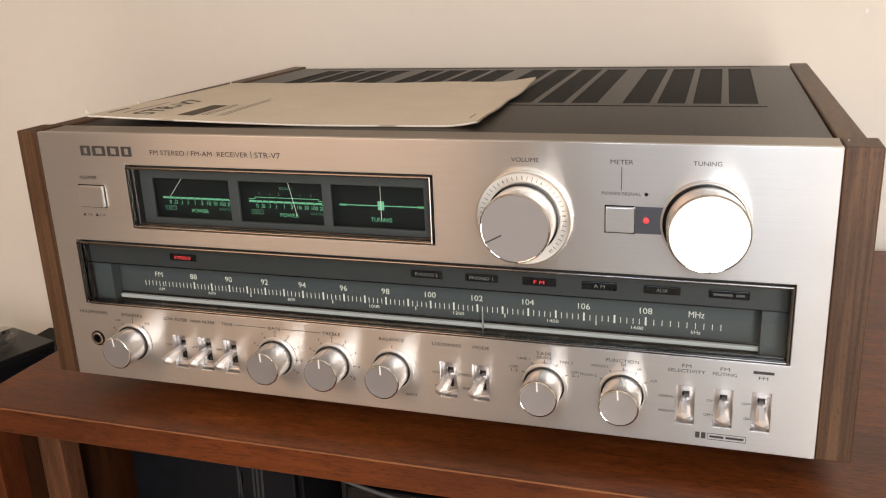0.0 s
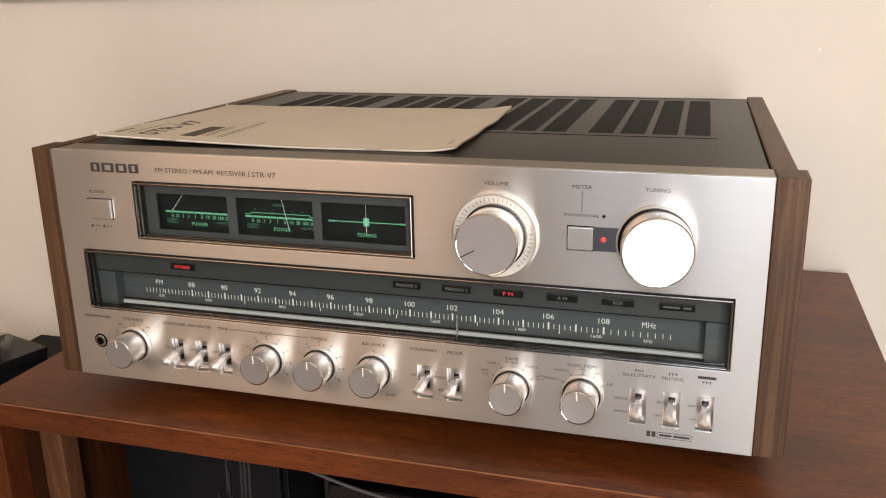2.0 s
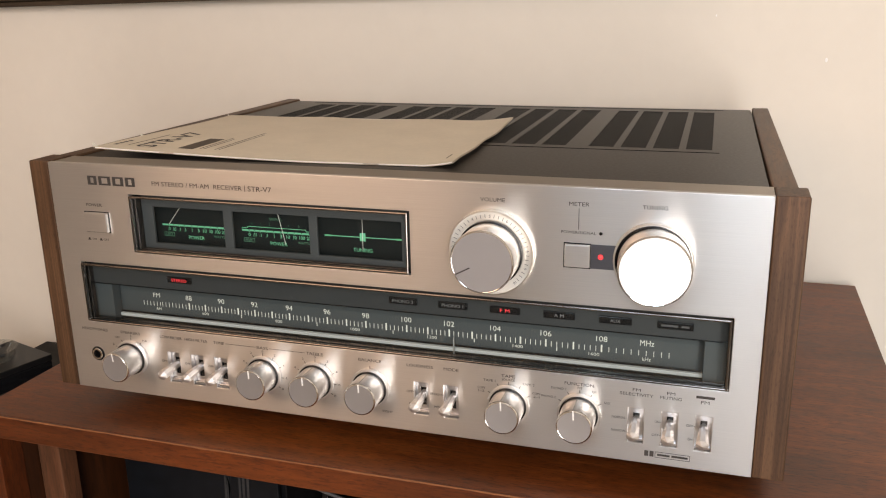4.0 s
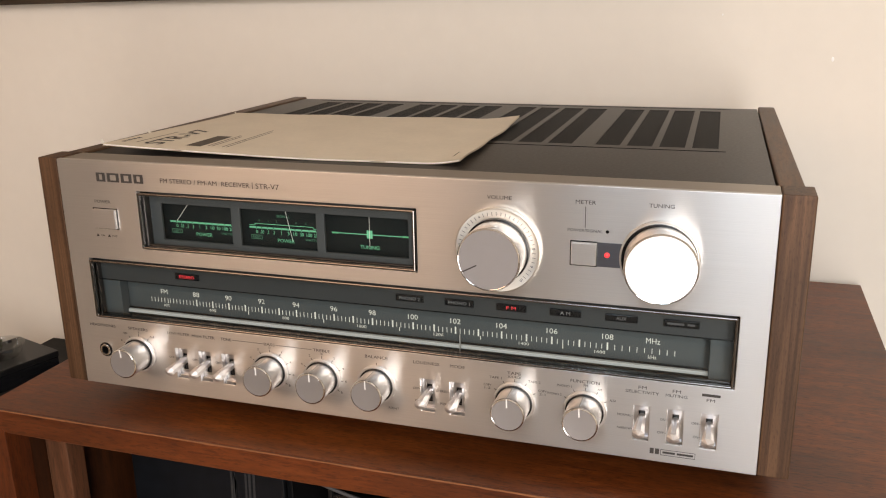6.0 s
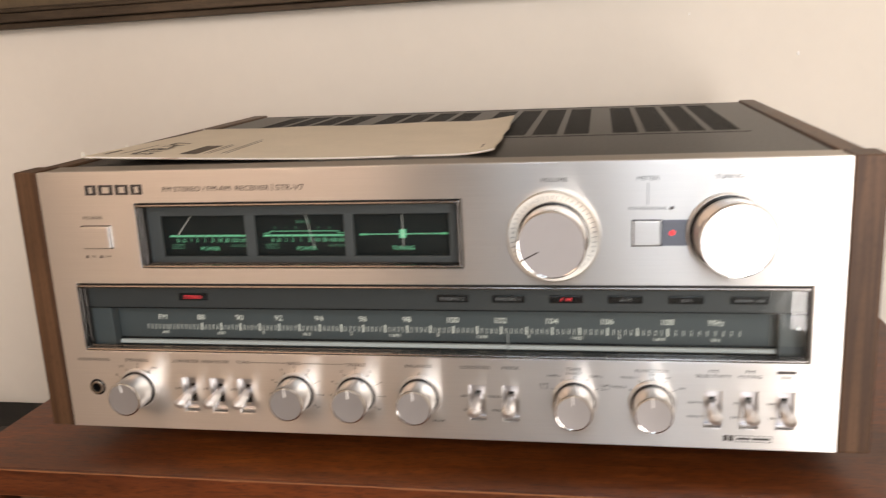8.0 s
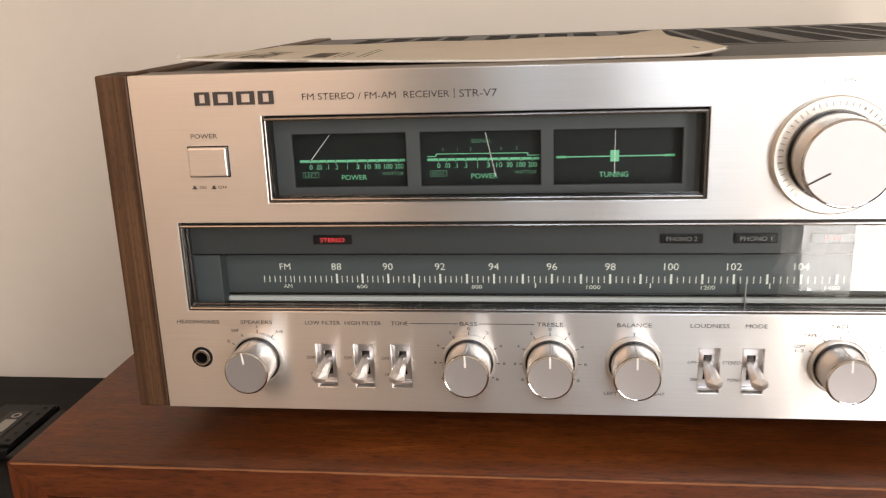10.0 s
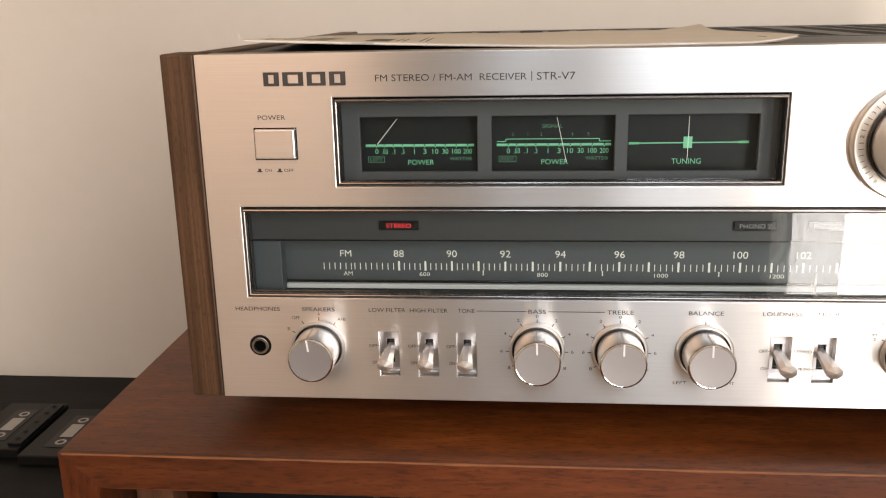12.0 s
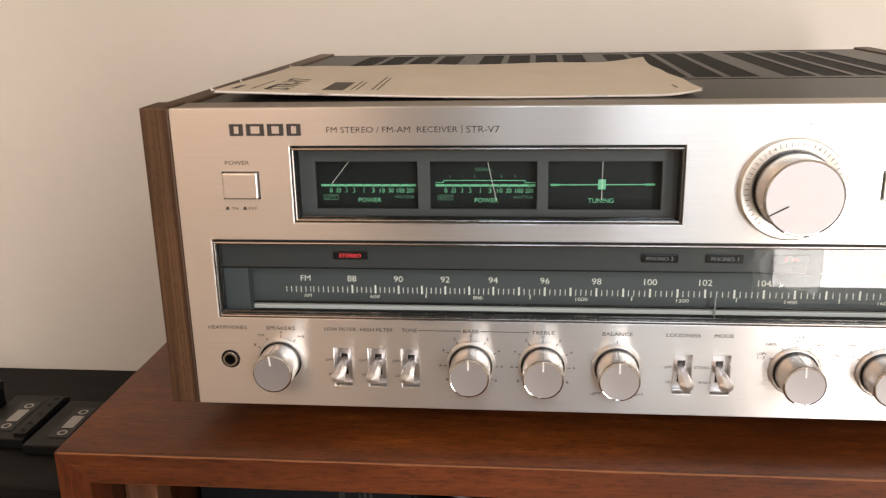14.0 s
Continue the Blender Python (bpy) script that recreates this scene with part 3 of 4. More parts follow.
def component():
    e = thing("audio_component", (0.29, 0.14, -0.355), "black audio component standing on the dark shelf", "stereo")
    part("body", box(-0.14, 0.19, 0.002, 0.30, 0.012, 0.21, 0.003), "black", e)
    part("front_plate", box(-0.145, 0.195, -0.006, 0.0018, 0.008, 0.215, 0.002), "gloss_black", e)
    for x in (-0.11, 0.16):
        for y in (0.03, 0.26):
            f = part("foot", box(x - 0.012, x + 0.012, y - 0.012, y + 0.012, 0, 0.0118, 0.002), "rubber", e)
    for x in (-0.117, 0.106):
        part("post", box(x - 0.002, x + 0.002, -0.058, -0.054, 0, 0.30, 0.0006), "black", e)
    c = bpy.data.curves.new("cable", "CURVE")
    c.dimensions, c.bevel_depth, c.bevel_resolution = "3D", 0.0017, 2
    s = c.splines.new("POLY")
    n = 25
    s.points.add(n - 1)
    for i in range(n):
        u = i / (n - 1) * 2 - 1
        s.points[i].co = (0.150 * u, -0.0575, 0.2405 + 0.026 * u * u, 1)
    tmp = new("tmp", c)
    me = bpy.data.meshes.new_from_object(tmp.evaluated_get(bpy.context.evaluated_depsgraph_get()))
    bpy.data.objects.remove(tmp)
    bm = bmesh.new()
    bm.from_mesh(me)
    part("cable", bm, "cable", e, "grey cable hanging in a loop", 60)


component()


# ---- black side cabinet and what lies on it ----
BX0, BX1, BY0, BZ = -0.502, -0.087, 0.222, -0.191


def side_cabinet():
    e = thing("side_cabinet", ((BX0 + BX1) / 2, 0.35, FLOOR), "low black ash cabinet beside the teak one", "cabinet")
    inv = Matrix.Translation(-e.location)

    def add(name, bm, mat):
        bmesh.ops.transform(bm, matrix=inv, verts=bm.verts[:])
        return part(name, bm, mat, e)

    add("top", box(BX0, BX1, BY0, 0.4935, BZ - 0.018, BZ, 0.0015), "black_wood")
    add("side", box(BX0 + 0.001, BX0 + 0.017, BY0 + 0.006, 0.492, FLOOR, BZ - 0.0182), "black_wood")
    add("side", box(BX1 - 0.017, BX1 - 0.001, BY0 + 0.006, 0.492, FLOOR, BZ - 0.0182), "black_wood")
    add("door", box(BX0 + 0.019, BX1 - 0.019, BY0 + 0.008, BY0 + 0.024, FLOOR + 0.03, BZ - 0.021, 0.001), "matt_black")
    add("back", box(BX0 + 0.0172, BX1 - 0.0172, 0.482, 0.491, FLOOR, BZ - 0.0182), "black_wood")


side_cabinet()


def cassette(x, y, turn, label):
    """A cassette lying flat, long side along y."""
    e = thing("cassette", (x, y, BZ), label, "cassette", "cassettes on the side cabinet")
    e.rotation_euler = (0, 0, radians(turn))
    part("shell", box(-0.032, 0.032, -0.0512, 0.0512, 0, 0.0105, 0.0012), "tape_shell", e)
    head = box(0.0175, 0.0318, -0.044, 0.044, 0.0106, 0.0135, 0.0008)
    part("head_block", head, "tape_shell", e)
    for yy in (-0.036, -0.021, 0.0, 0.021, 0.036):
        h = lathe([(0, 0), (0.0021, 0), (0.0024, -0.0003)], 12)
        bmesh.ops.rotate(h, verts=h.verts[:], cent=(0, 0, 0), matrix=Matrix.Rotation(radians(-90), 3, "X"))
        o = part("hole", h, "rubber", e)
        o.location = (0.0245, yy, 0.01385)
    well = box(-0.0145, 0.009, -0.034, 0.034, 0.0106, 0.0111, 0.0001)
    part("well", well, "black", e, "dark central window area")
    part("label_window", box(-0.0085, 0.0045, -0.0135, 0.0135, 0.0112, 0.0116, 0.0001), "tape_label", e, "pale window")
    for yy in (-0.0235, 0.0235):
        hub = lathe([(0.0032, 0), (0.0055, 0), (0.0055, -0.0009), (0.0032, -0.0009), (0.0032, 0)], 16)
        bmesh.ops.rotate(hub, verts=hub.verts[:], cent=(0, 0, 0), matrix=Matrix.Rotation(radians(90), 3, "X"))
        o = part("hub", hub, "tape_label", e, "white tape hub")
        o.location = (-0.002, yy, 0.0112)


cassette(-0.356, 0.346, 1.0, "black cassette with pale window lying on black cabinet")
cassette(-0.286, 0.335, 0.5, "black cassette partly hidden beside the teak cabinet")


def tray():
    e = thing("storage_box", (-0.470, 0.330, BZ), "flat black box lying at an angle on the cabinet", "box")
    e.rotation_euler = (0, 0, radians(-16.5))
    part("body", box(-0.049, 0.049, -0.079, 0.079, 0, 0.022, 0.001), "gloss_black", e)
    part("lid", box(-0.05, 0.05, -0.08, 0.08, 0.0222, 0.031, 0.0012), "black", e)


tray()


def dish():
    e = thing("dish", (-0.460, 0.352, BZ + 0.031), "clear plastic dish with dark bits on black box", "dish")
    bm = lathe([(0, 0), (0.021, 0), (0.026, 0.006), (0.029, 0.018), (0.031, 0.0185), (0.0305, 0.0195), (0.028, 0.0192), (0.0248, 0.007), (0.0205, 0.0012), (0, 0.0012)], 36)
    bmesh.ops.rotate(bm, verts=bm.verts[:], cent=(0, 0, 0), matrix=Matrix.Rotation(radians(90), 3, "X"))
    part("bowl", bm, "dish", e, "", 50)
    rnd = random.Random(3)
    for i in range(7):
        b = box(-0.006, 0.006, -0.003, 0.003, 0, 0.004, 0.001)
        o = part("scrap", b, "leaf" if i % 2 else "black", e, "dark scrap")
        o.location = (rnd.uniform(-0.012, 0.012), rnd.uniform(-0.012, 0.012), 0.002 + 0.0025 * i)
        o.rotation_euler = (rnd.uniform(-0.5, 0.5), rnd.uniform(-0.5, 0.5), rnd.uniform(0, 6))


dish()


# ---- the receiver ----
W, Z0, Z1 = 0.52, 0.0195, 0.2045
MET = (0.0702, 0.2906, 0.1381, 0.1818)
DIA = (0.019, 0.5013, 0.0781, 0.1260)
SWITCHES = (("low_filter", 0.0935), ("high_filter", 0.1145), ("tone", 0.135), ("loudness", 0.2965), ("mode", 0.3185),
            ("selectivity", 0.4455), ("muting", 0.4672), ("noise", 0.4885))
SLOT_W, SLOT_Z0, SLOT_Z1 = 0.0104, 0.0335, 0.0585

receiver = thing("receiver", (0, 0, 0), "vintage silver stereo receiver with walnut sides on teak cabinet", "stereo receiver")

slots = [(x - SLOT_W / 2, x + SLOT_W / 2, SLOT_Z0, SLOT_Z1) for _, x in SWITCHES]
panel = part("front_panel", plate(0.0003, W - 0.0003, Z0, Z1 - 0.0002, 0, 0.0045, [(h[0] - 0.0007, h[1] + 0.0007, h[2] - 0.0007, h[3] + 0.0007) for h in (MET, DIA)] + slots, 0.0004), "silver", receiver, "brushed aluminium front panel")
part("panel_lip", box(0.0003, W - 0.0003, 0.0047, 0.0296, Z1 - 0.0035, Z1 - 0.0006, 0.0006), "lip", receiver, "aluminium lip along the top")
part("chassis", plate(0.0065, W - 0.0065, Z0 - 0.002, Z1 - 0.0045, 0.052, 0.395, []), "black", receiver)
part("chassis_floor", box(0.004, W - 0.004, 0.006, 0.052, Z0 - 0.002, Z0 + 0.004), "black", receiver)
for s in (0, 1):
    sg = (lambda a, b: (a, b)) if s == 0 else (lambda a, b: (W - b, W - a))
    x0, x1 = sg(-0.0174 if s == 0 else -0.0192, 0.0)
    part("side_cap", box(x0, x1, 0.0, 0.027, Z0, Z1 + 0.0003, 0.0010), "walnut", receiver, "walnut front cap")
    x0, x1 = sg(-0.0098, 0.0058)
    bm = box(x0, x1, 0.0272, 0.408, Z0, Z1 - 0.0004, 0.0012)
    for v in bm.verts:
        v.co.x += (-0.0045 + 0.0068 * (v.co.y - 0.027) / 0.38) * (1 if s == 0 else -1)
    part("side_panel", bm, "walnut_long", receiver, "walnut side panel")
for x in (0.05, 0.47):
    for y in (0.095, 0.35):
        f = part("foot", lathe([(0, 0), (0.014, 0), (0.016, 0.0172), (0, 0.0172)], 24), "rubber", receiver)
        f.matrix_basis = Matrix.Translation((x, y, 0)) @ Matrix.Rotation(radians(90), 4, "X")


def taper(y):
    """The sides draw in a little towards the back."""
    return 1.0 - 0.0262 * (y - 0.027) / 0.38


# top cover with four groups of vents
def top_cover():
    z = 0.2026
    vents = []
    for g in range(4):
        right = 0.482 - 0.1140 * g
        for k in range(4):
            vents.append((right - 0.0252 * k - 0.0198, right - 0.0252 * k, 0.161, 0.376))
    bm = plate(0.0026, W - 0.0026, 0.0306, 0.402, 0, 0.0013, vents, 0.0003)
    # from upright to lying: (x, y, z) -> (x, z, top - y)
    for v in bm.verts:
        v.co = Vector((0.26 + (v.co.x - 0.26) * taper(v.co.z), v.co.z, z - v.co.y))
    cover = part("top_cover", bm, "cover", receiver, "dark brown-black metal cover")
    part("vent_mesh", box(0.03, 0.49, 0.155, 0.384, z - 0.0014, z - 0.0006), "mesh", cover, "fine black mesh under the vents")
    # flat black strips paint the shade of two grooves
    for y in (0.1480, 0.3930):
        part("groove_shade", box(0.035, 0.4855, y - 0.0011, y + 0.0011, z - 0.0002, z + 0.0001), "recess_shade", cover)


top_cover()


# ---- windows of the front ----
def bezel(hole, mat_front, wide, deep, name):
    x0, x1, z0, z1 = hole
    out = plate(x0 + 0.0002, x1 - 0.0002, z0 + 0.0002, z1 - 0.0002, -0.0020, deep, [(x0 + wide, x1 - wide, z0 + wide, z1 - wide)], 0.0007)
    return part(name, out, mat_front, receiver, "polished metal bezel")


bezel(MET, "bezel", 0.0019, 0.0014, "meter_bezel")
bezel(DIA, "bezel", 0.0019, 0.0014, "dial_bezel")


def well(hole, deep, name, mat):
    """Dark side walls behind a window."""
    x0, x1, z0, z1 = hole
    t = 0.0012
    o = plate(x0 - 0.012, x1 + 0.012, z0 - 0.004, z1 + 0.004, 0.0048, deep,
              [(x0 + t, x1 - t, z0 + t * 0.5, z1 - t * 0.5)])
    return part(name, o, mat, receiver)


well(MET, 0.0118, "meter_well", "matt_black")
well(DIA, 0.0100, "dial_well", "dark_chrome")


def meters():
    y = 0.012
    wins = ((0.0806, 0.1410), (0.1483, 0.2103), (0.2168, 0.2808))
    za, zb = 0.1428, 0.1711
    face = part("meter_plate", plate(0.060, 0.300, 0.128, 0.190, y, y + 0.0022, [(a, b, za, zb) for a, b in wins], 0.0004), "grey_plate", receiver, "grey plate with three windows")
    back = part("meter_back", box(0.055, 0.305, y + 0.0092, y + 0.011, 0.125, 0.188), "meter_black", receiver, "black meter backs with green glow")
    yy = y + 0.0090

    def place(i, u, v):
        a, b = wins[i]
        # the scales lie behind the openings
        return 0.207 + (a + u * (b - a) - 0.207) * 1.019, 0.269 + (zb - v * (zb - za) - 0.269) * 1.019

    def word(i, s, u, v, h, mat="green", width=None):
        x, z = place(i, u, v)
        lettering(s, x, z, back, mat, width, h, yy)

    def line(i, u0, v0, u1, v1, w, mat="green", lift=0.0):
        stroke("scale_line", place(i, u0, v0), place(i, u1, v1), w, back, mat, yy - lift)

    figures = (("0", 0.15), (".03", 0.22), (".1", 0.295), (".3", 0.375), ("1", 0.475), ("3", 0.565), ("10", 0.655), ("30", 0.74), ("100", 0.835), ("200", 0.93))
    for i in (0, 1):
        line(i, 0.055, 0.485, 0.985, 0.485, 0.0011)
        line(i, 0.055, 0.51, 0.985, 0.51, 0.0004, "green_dim")
        for s, u in figures:
            word(i, s, u, 0.60, 0.0026, "green", None if s == "1" else 0.0014 * len(s.replace(".", "")) + 0.0003)
            line(i, u, 0.50, u, 0.535, 0.0003)
            line(i, u, 0.462, u, 0.494, 0.0005, "meter_black", 0.0002)
        word(i, "POWER", 0.53, 0.80, 0.0027, "green", 0.0138)
        word(i, "WATTS/8", 0.87, 0.735, 0.0018, "green_dim", 0.0115)
        word(i, ("LEFT", "RIGHT")[i], 0.145, 0.745, 0.0018, "green_dim", 0.0066)
        for v in (0.695, 0.795):
            line(i, 0.075, v, 0.215, v, 0.00025, "green_dim")
        for u in (0.075, 0.215):
            line(i, u, 0.695, u, 0.795, 0.00025, "green_dim")
    word(1, "SIGNAL", 0.51, 0.155, 0.0020, "green_dim", 0.0105)
    for s, u in (("0", 0.19), ("1", 0.31), ("2", 0.42), ("4", 0.67), ("5", 0.80)):
        word(1, s, u, 0.30, 0.0017, "green_dim")
    line(1, 0.055, 0.43, 0.13, 0.43, 0.0004)
    line(1, 0.13, 0.43, 0.13, 0.385, 0.0004)
    line(1, 0.13, 0.385, 0.89, 0.385, 0.0004)
    line(1, 0.89, 0.385, 0.89, 0.43, 0.0004)
    line(1, 0.89, 0.43, 0.985, 0.43, 0.0004)
    line(2, 0.02, 0.475, 0.94, 0.465, 0.0006)
    line(2, 0.02, 0.475, 0.10, 0.475, 0.0012)
    line(2, 0.86, 0.465, 0.94, 0.465, 0.0012)
    line(2, 0.475, 0.36, 0.475, 0.565, 0.0044, "green", 0.0002)
    word(2, "TUNING", 0.47, 0.80, 0.0028, "green", 0.0148)
    for i, a, b in ((0, (0.16, 0.46), (0.335, 0.0)), (1, (0.625, 0.80), (0.545, 0.0)), (2, (0.475, 0.78), (0.478, 0.0))):
        stroke("meter_needle", place(i, *a), place(i, *b), 0.00032, back, "needle", yy - 0.0005)
    g = part("meter_glass", sheet_bm(MET[0] + 0.0012, MET[1] - 0.0012, MET[2] + 0.0012, MET[3] - 0.0012, 0.0020), "glass", receiver, "clear glass pane")
    g.visible_shadow = False


meters()

FM = ((86.4, 0.0725), (88, 0.097), (90, 0.126), (92, 0.155), (94, 0.1845), (96, 0.2158), (98, 0.2468), (100, 0.2787), (102, 0.311), (104, 0.345), (106, 0.3808), (108, 0.419), (110, 0.4570))


def fm_x(f):
    for (a, xa), (b, xb) in zip(FM, FM[1:]):
        if f <= b:
            return xa + (f - a) / (b - a) * (xb - xa)
    return FM[-1][1] + (f - 110) * 0.019


def dial():
    # lamp band in front, scale plate behind
    band = part("lamp_band", plate(0.012, 0.508, 0.1068, 0.130, 0.0102, 0.0208, []), "band", receiver, "grey strip with indicator lamps")
    plate_ob = part("dial_plate", box(0.012, 0.508, 0.0222, 0.0245, 0.066, 0.1066), "dial", receiver, "grey-green tuning scale")
    for x0, x1 in ((0.012, 0.0345), (0.4855, 0.508)):
        part("dial_cheek", box(x0, x1, 0.0120, 0.0210, 0.0705, 0.1059, 0.0004), "dial", receiver)
    # black strip painted in for the shadow gap below the band
    part("band_shadow", box(0.012, 0.508, 0.0098, 0.0118, 0.1060, 0.1067, 0.0001), "gloss_black", receiver, "thin black strip painting the shadow under the lamp strip")
    part("dial_sill", box(0.012, 0.508, 0.0082, 0.0210, 0.0700, 0.0752, 0.0004), "matt_black", receiver)
    part("light_guide", box(0.0347, 0.4853, 0.0180, 0.0208, 0.0770, 0.0795, 0.0003), "glow_strip", receiver, "pale strip under the scale")
    part("guide_shadow_line", box(0.0347, 0.4853, 0.0195, 0.0209, 0.0802, 0.0812, 0.0002), "gloss_black", receiver)
    y = 0.0221
    minor = []
    xs = [(0.0553 + 0.00305 * i, False) for i in range(6)]
    f = 86.4
    while f < 110.6:
        big = abs(f - round(f)) < 0.05 and f > 87.5 and f < 108.5
        xs.append((fm_x(f), big))
        f = round(f + 0.2, 2) if f < 108 else round(f + 0.26, 2)
    for x, big in xs:
        if big:
            flat("tick", x - 0.00055, x + 0.00055, 0.0862, 0.0916, plate_ob, "pale_ink", y)
        else:
            minor.append(box(x - 0.00022, x + 0.00022, y - 0.0001, y, 0.0866, 0.0904))
    tagged(part("fine_ticks", merge(minor), "pale_ink", plate_ob), kind="stuff")
    for mhz in range(88, 109, 2):
        lettering(str(mhz), fm_x(mhz), 0.0958, plate_ob, "pale_ink", 0.0056 if mhz < 100 else 0.0076, 0.0039, y)
    lettering("FM", 0.0677, 0.0958, plate_ob, "pale_ink", 0.0062, 0.0036, y)
    lettering("AM", 0.0685, 0.0843, plate_ob, "pale_ink", 0.0050, 0.0024, y)
    lettering("MHz", 0.449, 0.0958, plate_ob, "pale_ink", 0.0092, 0.0040, y)
    lettering("kHz", 0.449, 0.0843, plate_ob, "pale_ink", 0.0056, 0.0026, y)
    for khz, x in ((600, 0.111), (800, 0.175), (1000, 0.238), (1200, 0.298), (1400, 0.361), (1600, 0.414)):
        lettering(str(khz), x, 0.0842, plate_ob, "pale_ink", 0.0058 if khz < 1000 else 0.0073, 0.0022, y)
    for x in (0.143, 0.207, 0.268, 0.3295, 0.3885):
        flat("tick", x - 0.0003, x + 0.0003, 0.0838, 0.0866, plate_ob, "pale_ink", y)
    part("dial_pointer", box(0.3157, 0.3164, 0.0155, 0.0172, 0.0752, 0.0885, 0.0002), "pale_pointer", receiver, "thin tuning pointer")
    # indicator lamps
    lamps = (("STEREO", 0.0995, "red"), ("PHONO 2", 0.2815, "grey_ink"), ("PHONO 1", 0.318, "grey_ink"), ("F M", 0.355, "red"),
             ("A M", 0.392, "grey_ink"), ("AUX", 0.429, "grey_ink"), ("", 0.467, "grey_ink"))
    for word, x, mat in lamps:
        hw = 0.0113 if not word else 0.0106
        o = part("indicator_lamp", box(x - hw, x + hw, 0.0086, 0.0101, 0.1123, 0.1173, 0.0005), "gloss_black", receiver, "small black indicator lamp")
        if word:
            lettering(word, x, 0.1148, o, mat, 0.0022 * len(word), 0.0023, 0.0085)
        else:
            for a, b in ((-0.0088, 0.0018), (0.0038, 0.0086)):
                flat("bar", x + a, x + b, 0.1141, 0.1155, o, "dim_ink", 0.0085)
    g = part("dial_glass", sheet_bm(DIA[0] + 0.0012, DIA[1] - 0.0012, DIA[2] + 0.0012, DIA[3] - 0.0012, 0.0020), "glass", receiver, "clear glass pane")
    g.visible_shadow = False


dial()


# ---- knobs ----
def knob(x, z, r, front, skirt, skirt_y, angle, name, ring=False):
    """A turned knob with its skirt; angle in degrees, 90 is straight up."""
    g = 0.0004
    sk = part("knob_skirt", lathe([(0, -g), (skirt, -g), (skirt, -skirt_y + 0.0006), (skirt - 0.0007, -skirt_y), (skirt - 0.0016, -skirt_y),
                                   (r + 0.0012, -skirt_y + 0.0006), (r - 0.001, -skirt_y + 0.0008)], 72), "dial_ring" if ring else "knob_side", receiver, "silver knob skirt", 35)
    sk.location = (x, 0, z)
    # black ring stands in for the shade between skirt and knob
    gap = part("gap_shade_ring", lathe([(r + 0.0011, -skirt_y + 0.0002), (r + 0.0009, -skirt_y - 0.0010), (r - 0.0010, -skirt_y - 0.0010)], 64), "gloss_black", sk, "black ring painting the shade in the gap", 35)
    rb = r * 0.985
    body = part("knob", lathe([(rb - 0.002, -skirt_y + 0.0004), (rb, -skirt_y - 0.0010), (r, front + 0.0012), (r - 0.0001, front + 0.0010)], 96), "knob_side", receiver, "satin aluminium knob", 35)
    body.location = (x, 0, z)
    part("rim", lathe([(r - 0.0001, front + 0.0010), (r - 0.0002, front + 0.0006), (r - 0.0009, front), (r - 0.0012, front + 0.0001)], 96), "chrome", body, "bright bevelled rim", 50)
    part("cap", lathe([(r - 0.0012, front + 0.0001), (r * 0.5, front + 0.0003), (0, front + 0.00035)], 96), "lit_cap" if angle is None else "knob_face", body, "turned aluminium cap", 50)
    if angle is None:
        return sk
    a = radians(angle)
    c, s = math.cos(a), math.sin(a)
    mat = "ink" if ring else "white_ink"
    r0, r1 = (0.42, 0.95) if ring else (0.45, 0.97)
    stroke("pointer", (r * r0 * c, r * r0 * s), (r * r1 * c, r * r1 * s), 0.0008 if ring else 0.0009, body, mat, front + 0.0001, 0.0002)
    if not ring:
        # the line runs on along the side of the knob
        bm = box(-0.0004, 0.0004, front + 0.0014, -skirt_y - 0.0014, r - 0.0006, r + 0.0001)
        bmesh.ops.rotate(bm, verts=bm.verts[:], cent=(0, 0, 0), matrix=Matrix.Rotation(math.pi / 2 - a, 3, "Y"))
        part("pointer_line", bm, "pale_pointer", body)
    return sk


KZ = 0.0503
for x, ang in ((0.0555, 97), (0.172, 92), (0.2148, 90), (0.2581, 91), (0.3600, 92), (0.4085, 94)):
    knob(x, KZ, 0.0120, -0.0222, 0.0146, 0.0032, ang, "knob")
vol = knob(0.3484, 0.1588, 0.0208, -0.0264, 0.0285, 0.0055, 208, "volume", True)
tun = knob(0.4520, 0.1602, 0.0223, -0.0240, 0.0246, 0.0048, None, "tuning")
for ob in scene.objects:
    if ob.parent == receiver and abs(ob.location.x - 0.4520) < 1e-4 and ob.name.startswith("knob") and "skirt" not in ob.name:
        ob.rotation_euler = (0, 0, radians(6.5))  # sits a little crooked, turned further so its cap catches the window light

# figures on the ring of the volume knob
for i in range(41):
    a = radians(228 - 276 * i / 40)
    c, s = math.cos(a), math.sin(a)
    y = -0.00555
    if i % 4 == 0:
        bm = text_bm(str(i // 4), None, 0.0019)
        bmesh.ops.rotate(bm, verts=bm.verts[:], cent=(0, 0, 0), matrix=Matrix.Rotation(-(a - math.pi / 2), 3, "Y"))
        bmesh.ops.translate(bm, verts=bm.verts[:], vec=(0.0250 * c, y, 0.0250 * s))
        part("figure", bm, "ink", vol)
    else:
        stroke("tick", (0.0238 * c, 0.0238 * s), (0.0262 * c, 0.0262 * s), 0.00028, vol, "ink", y)

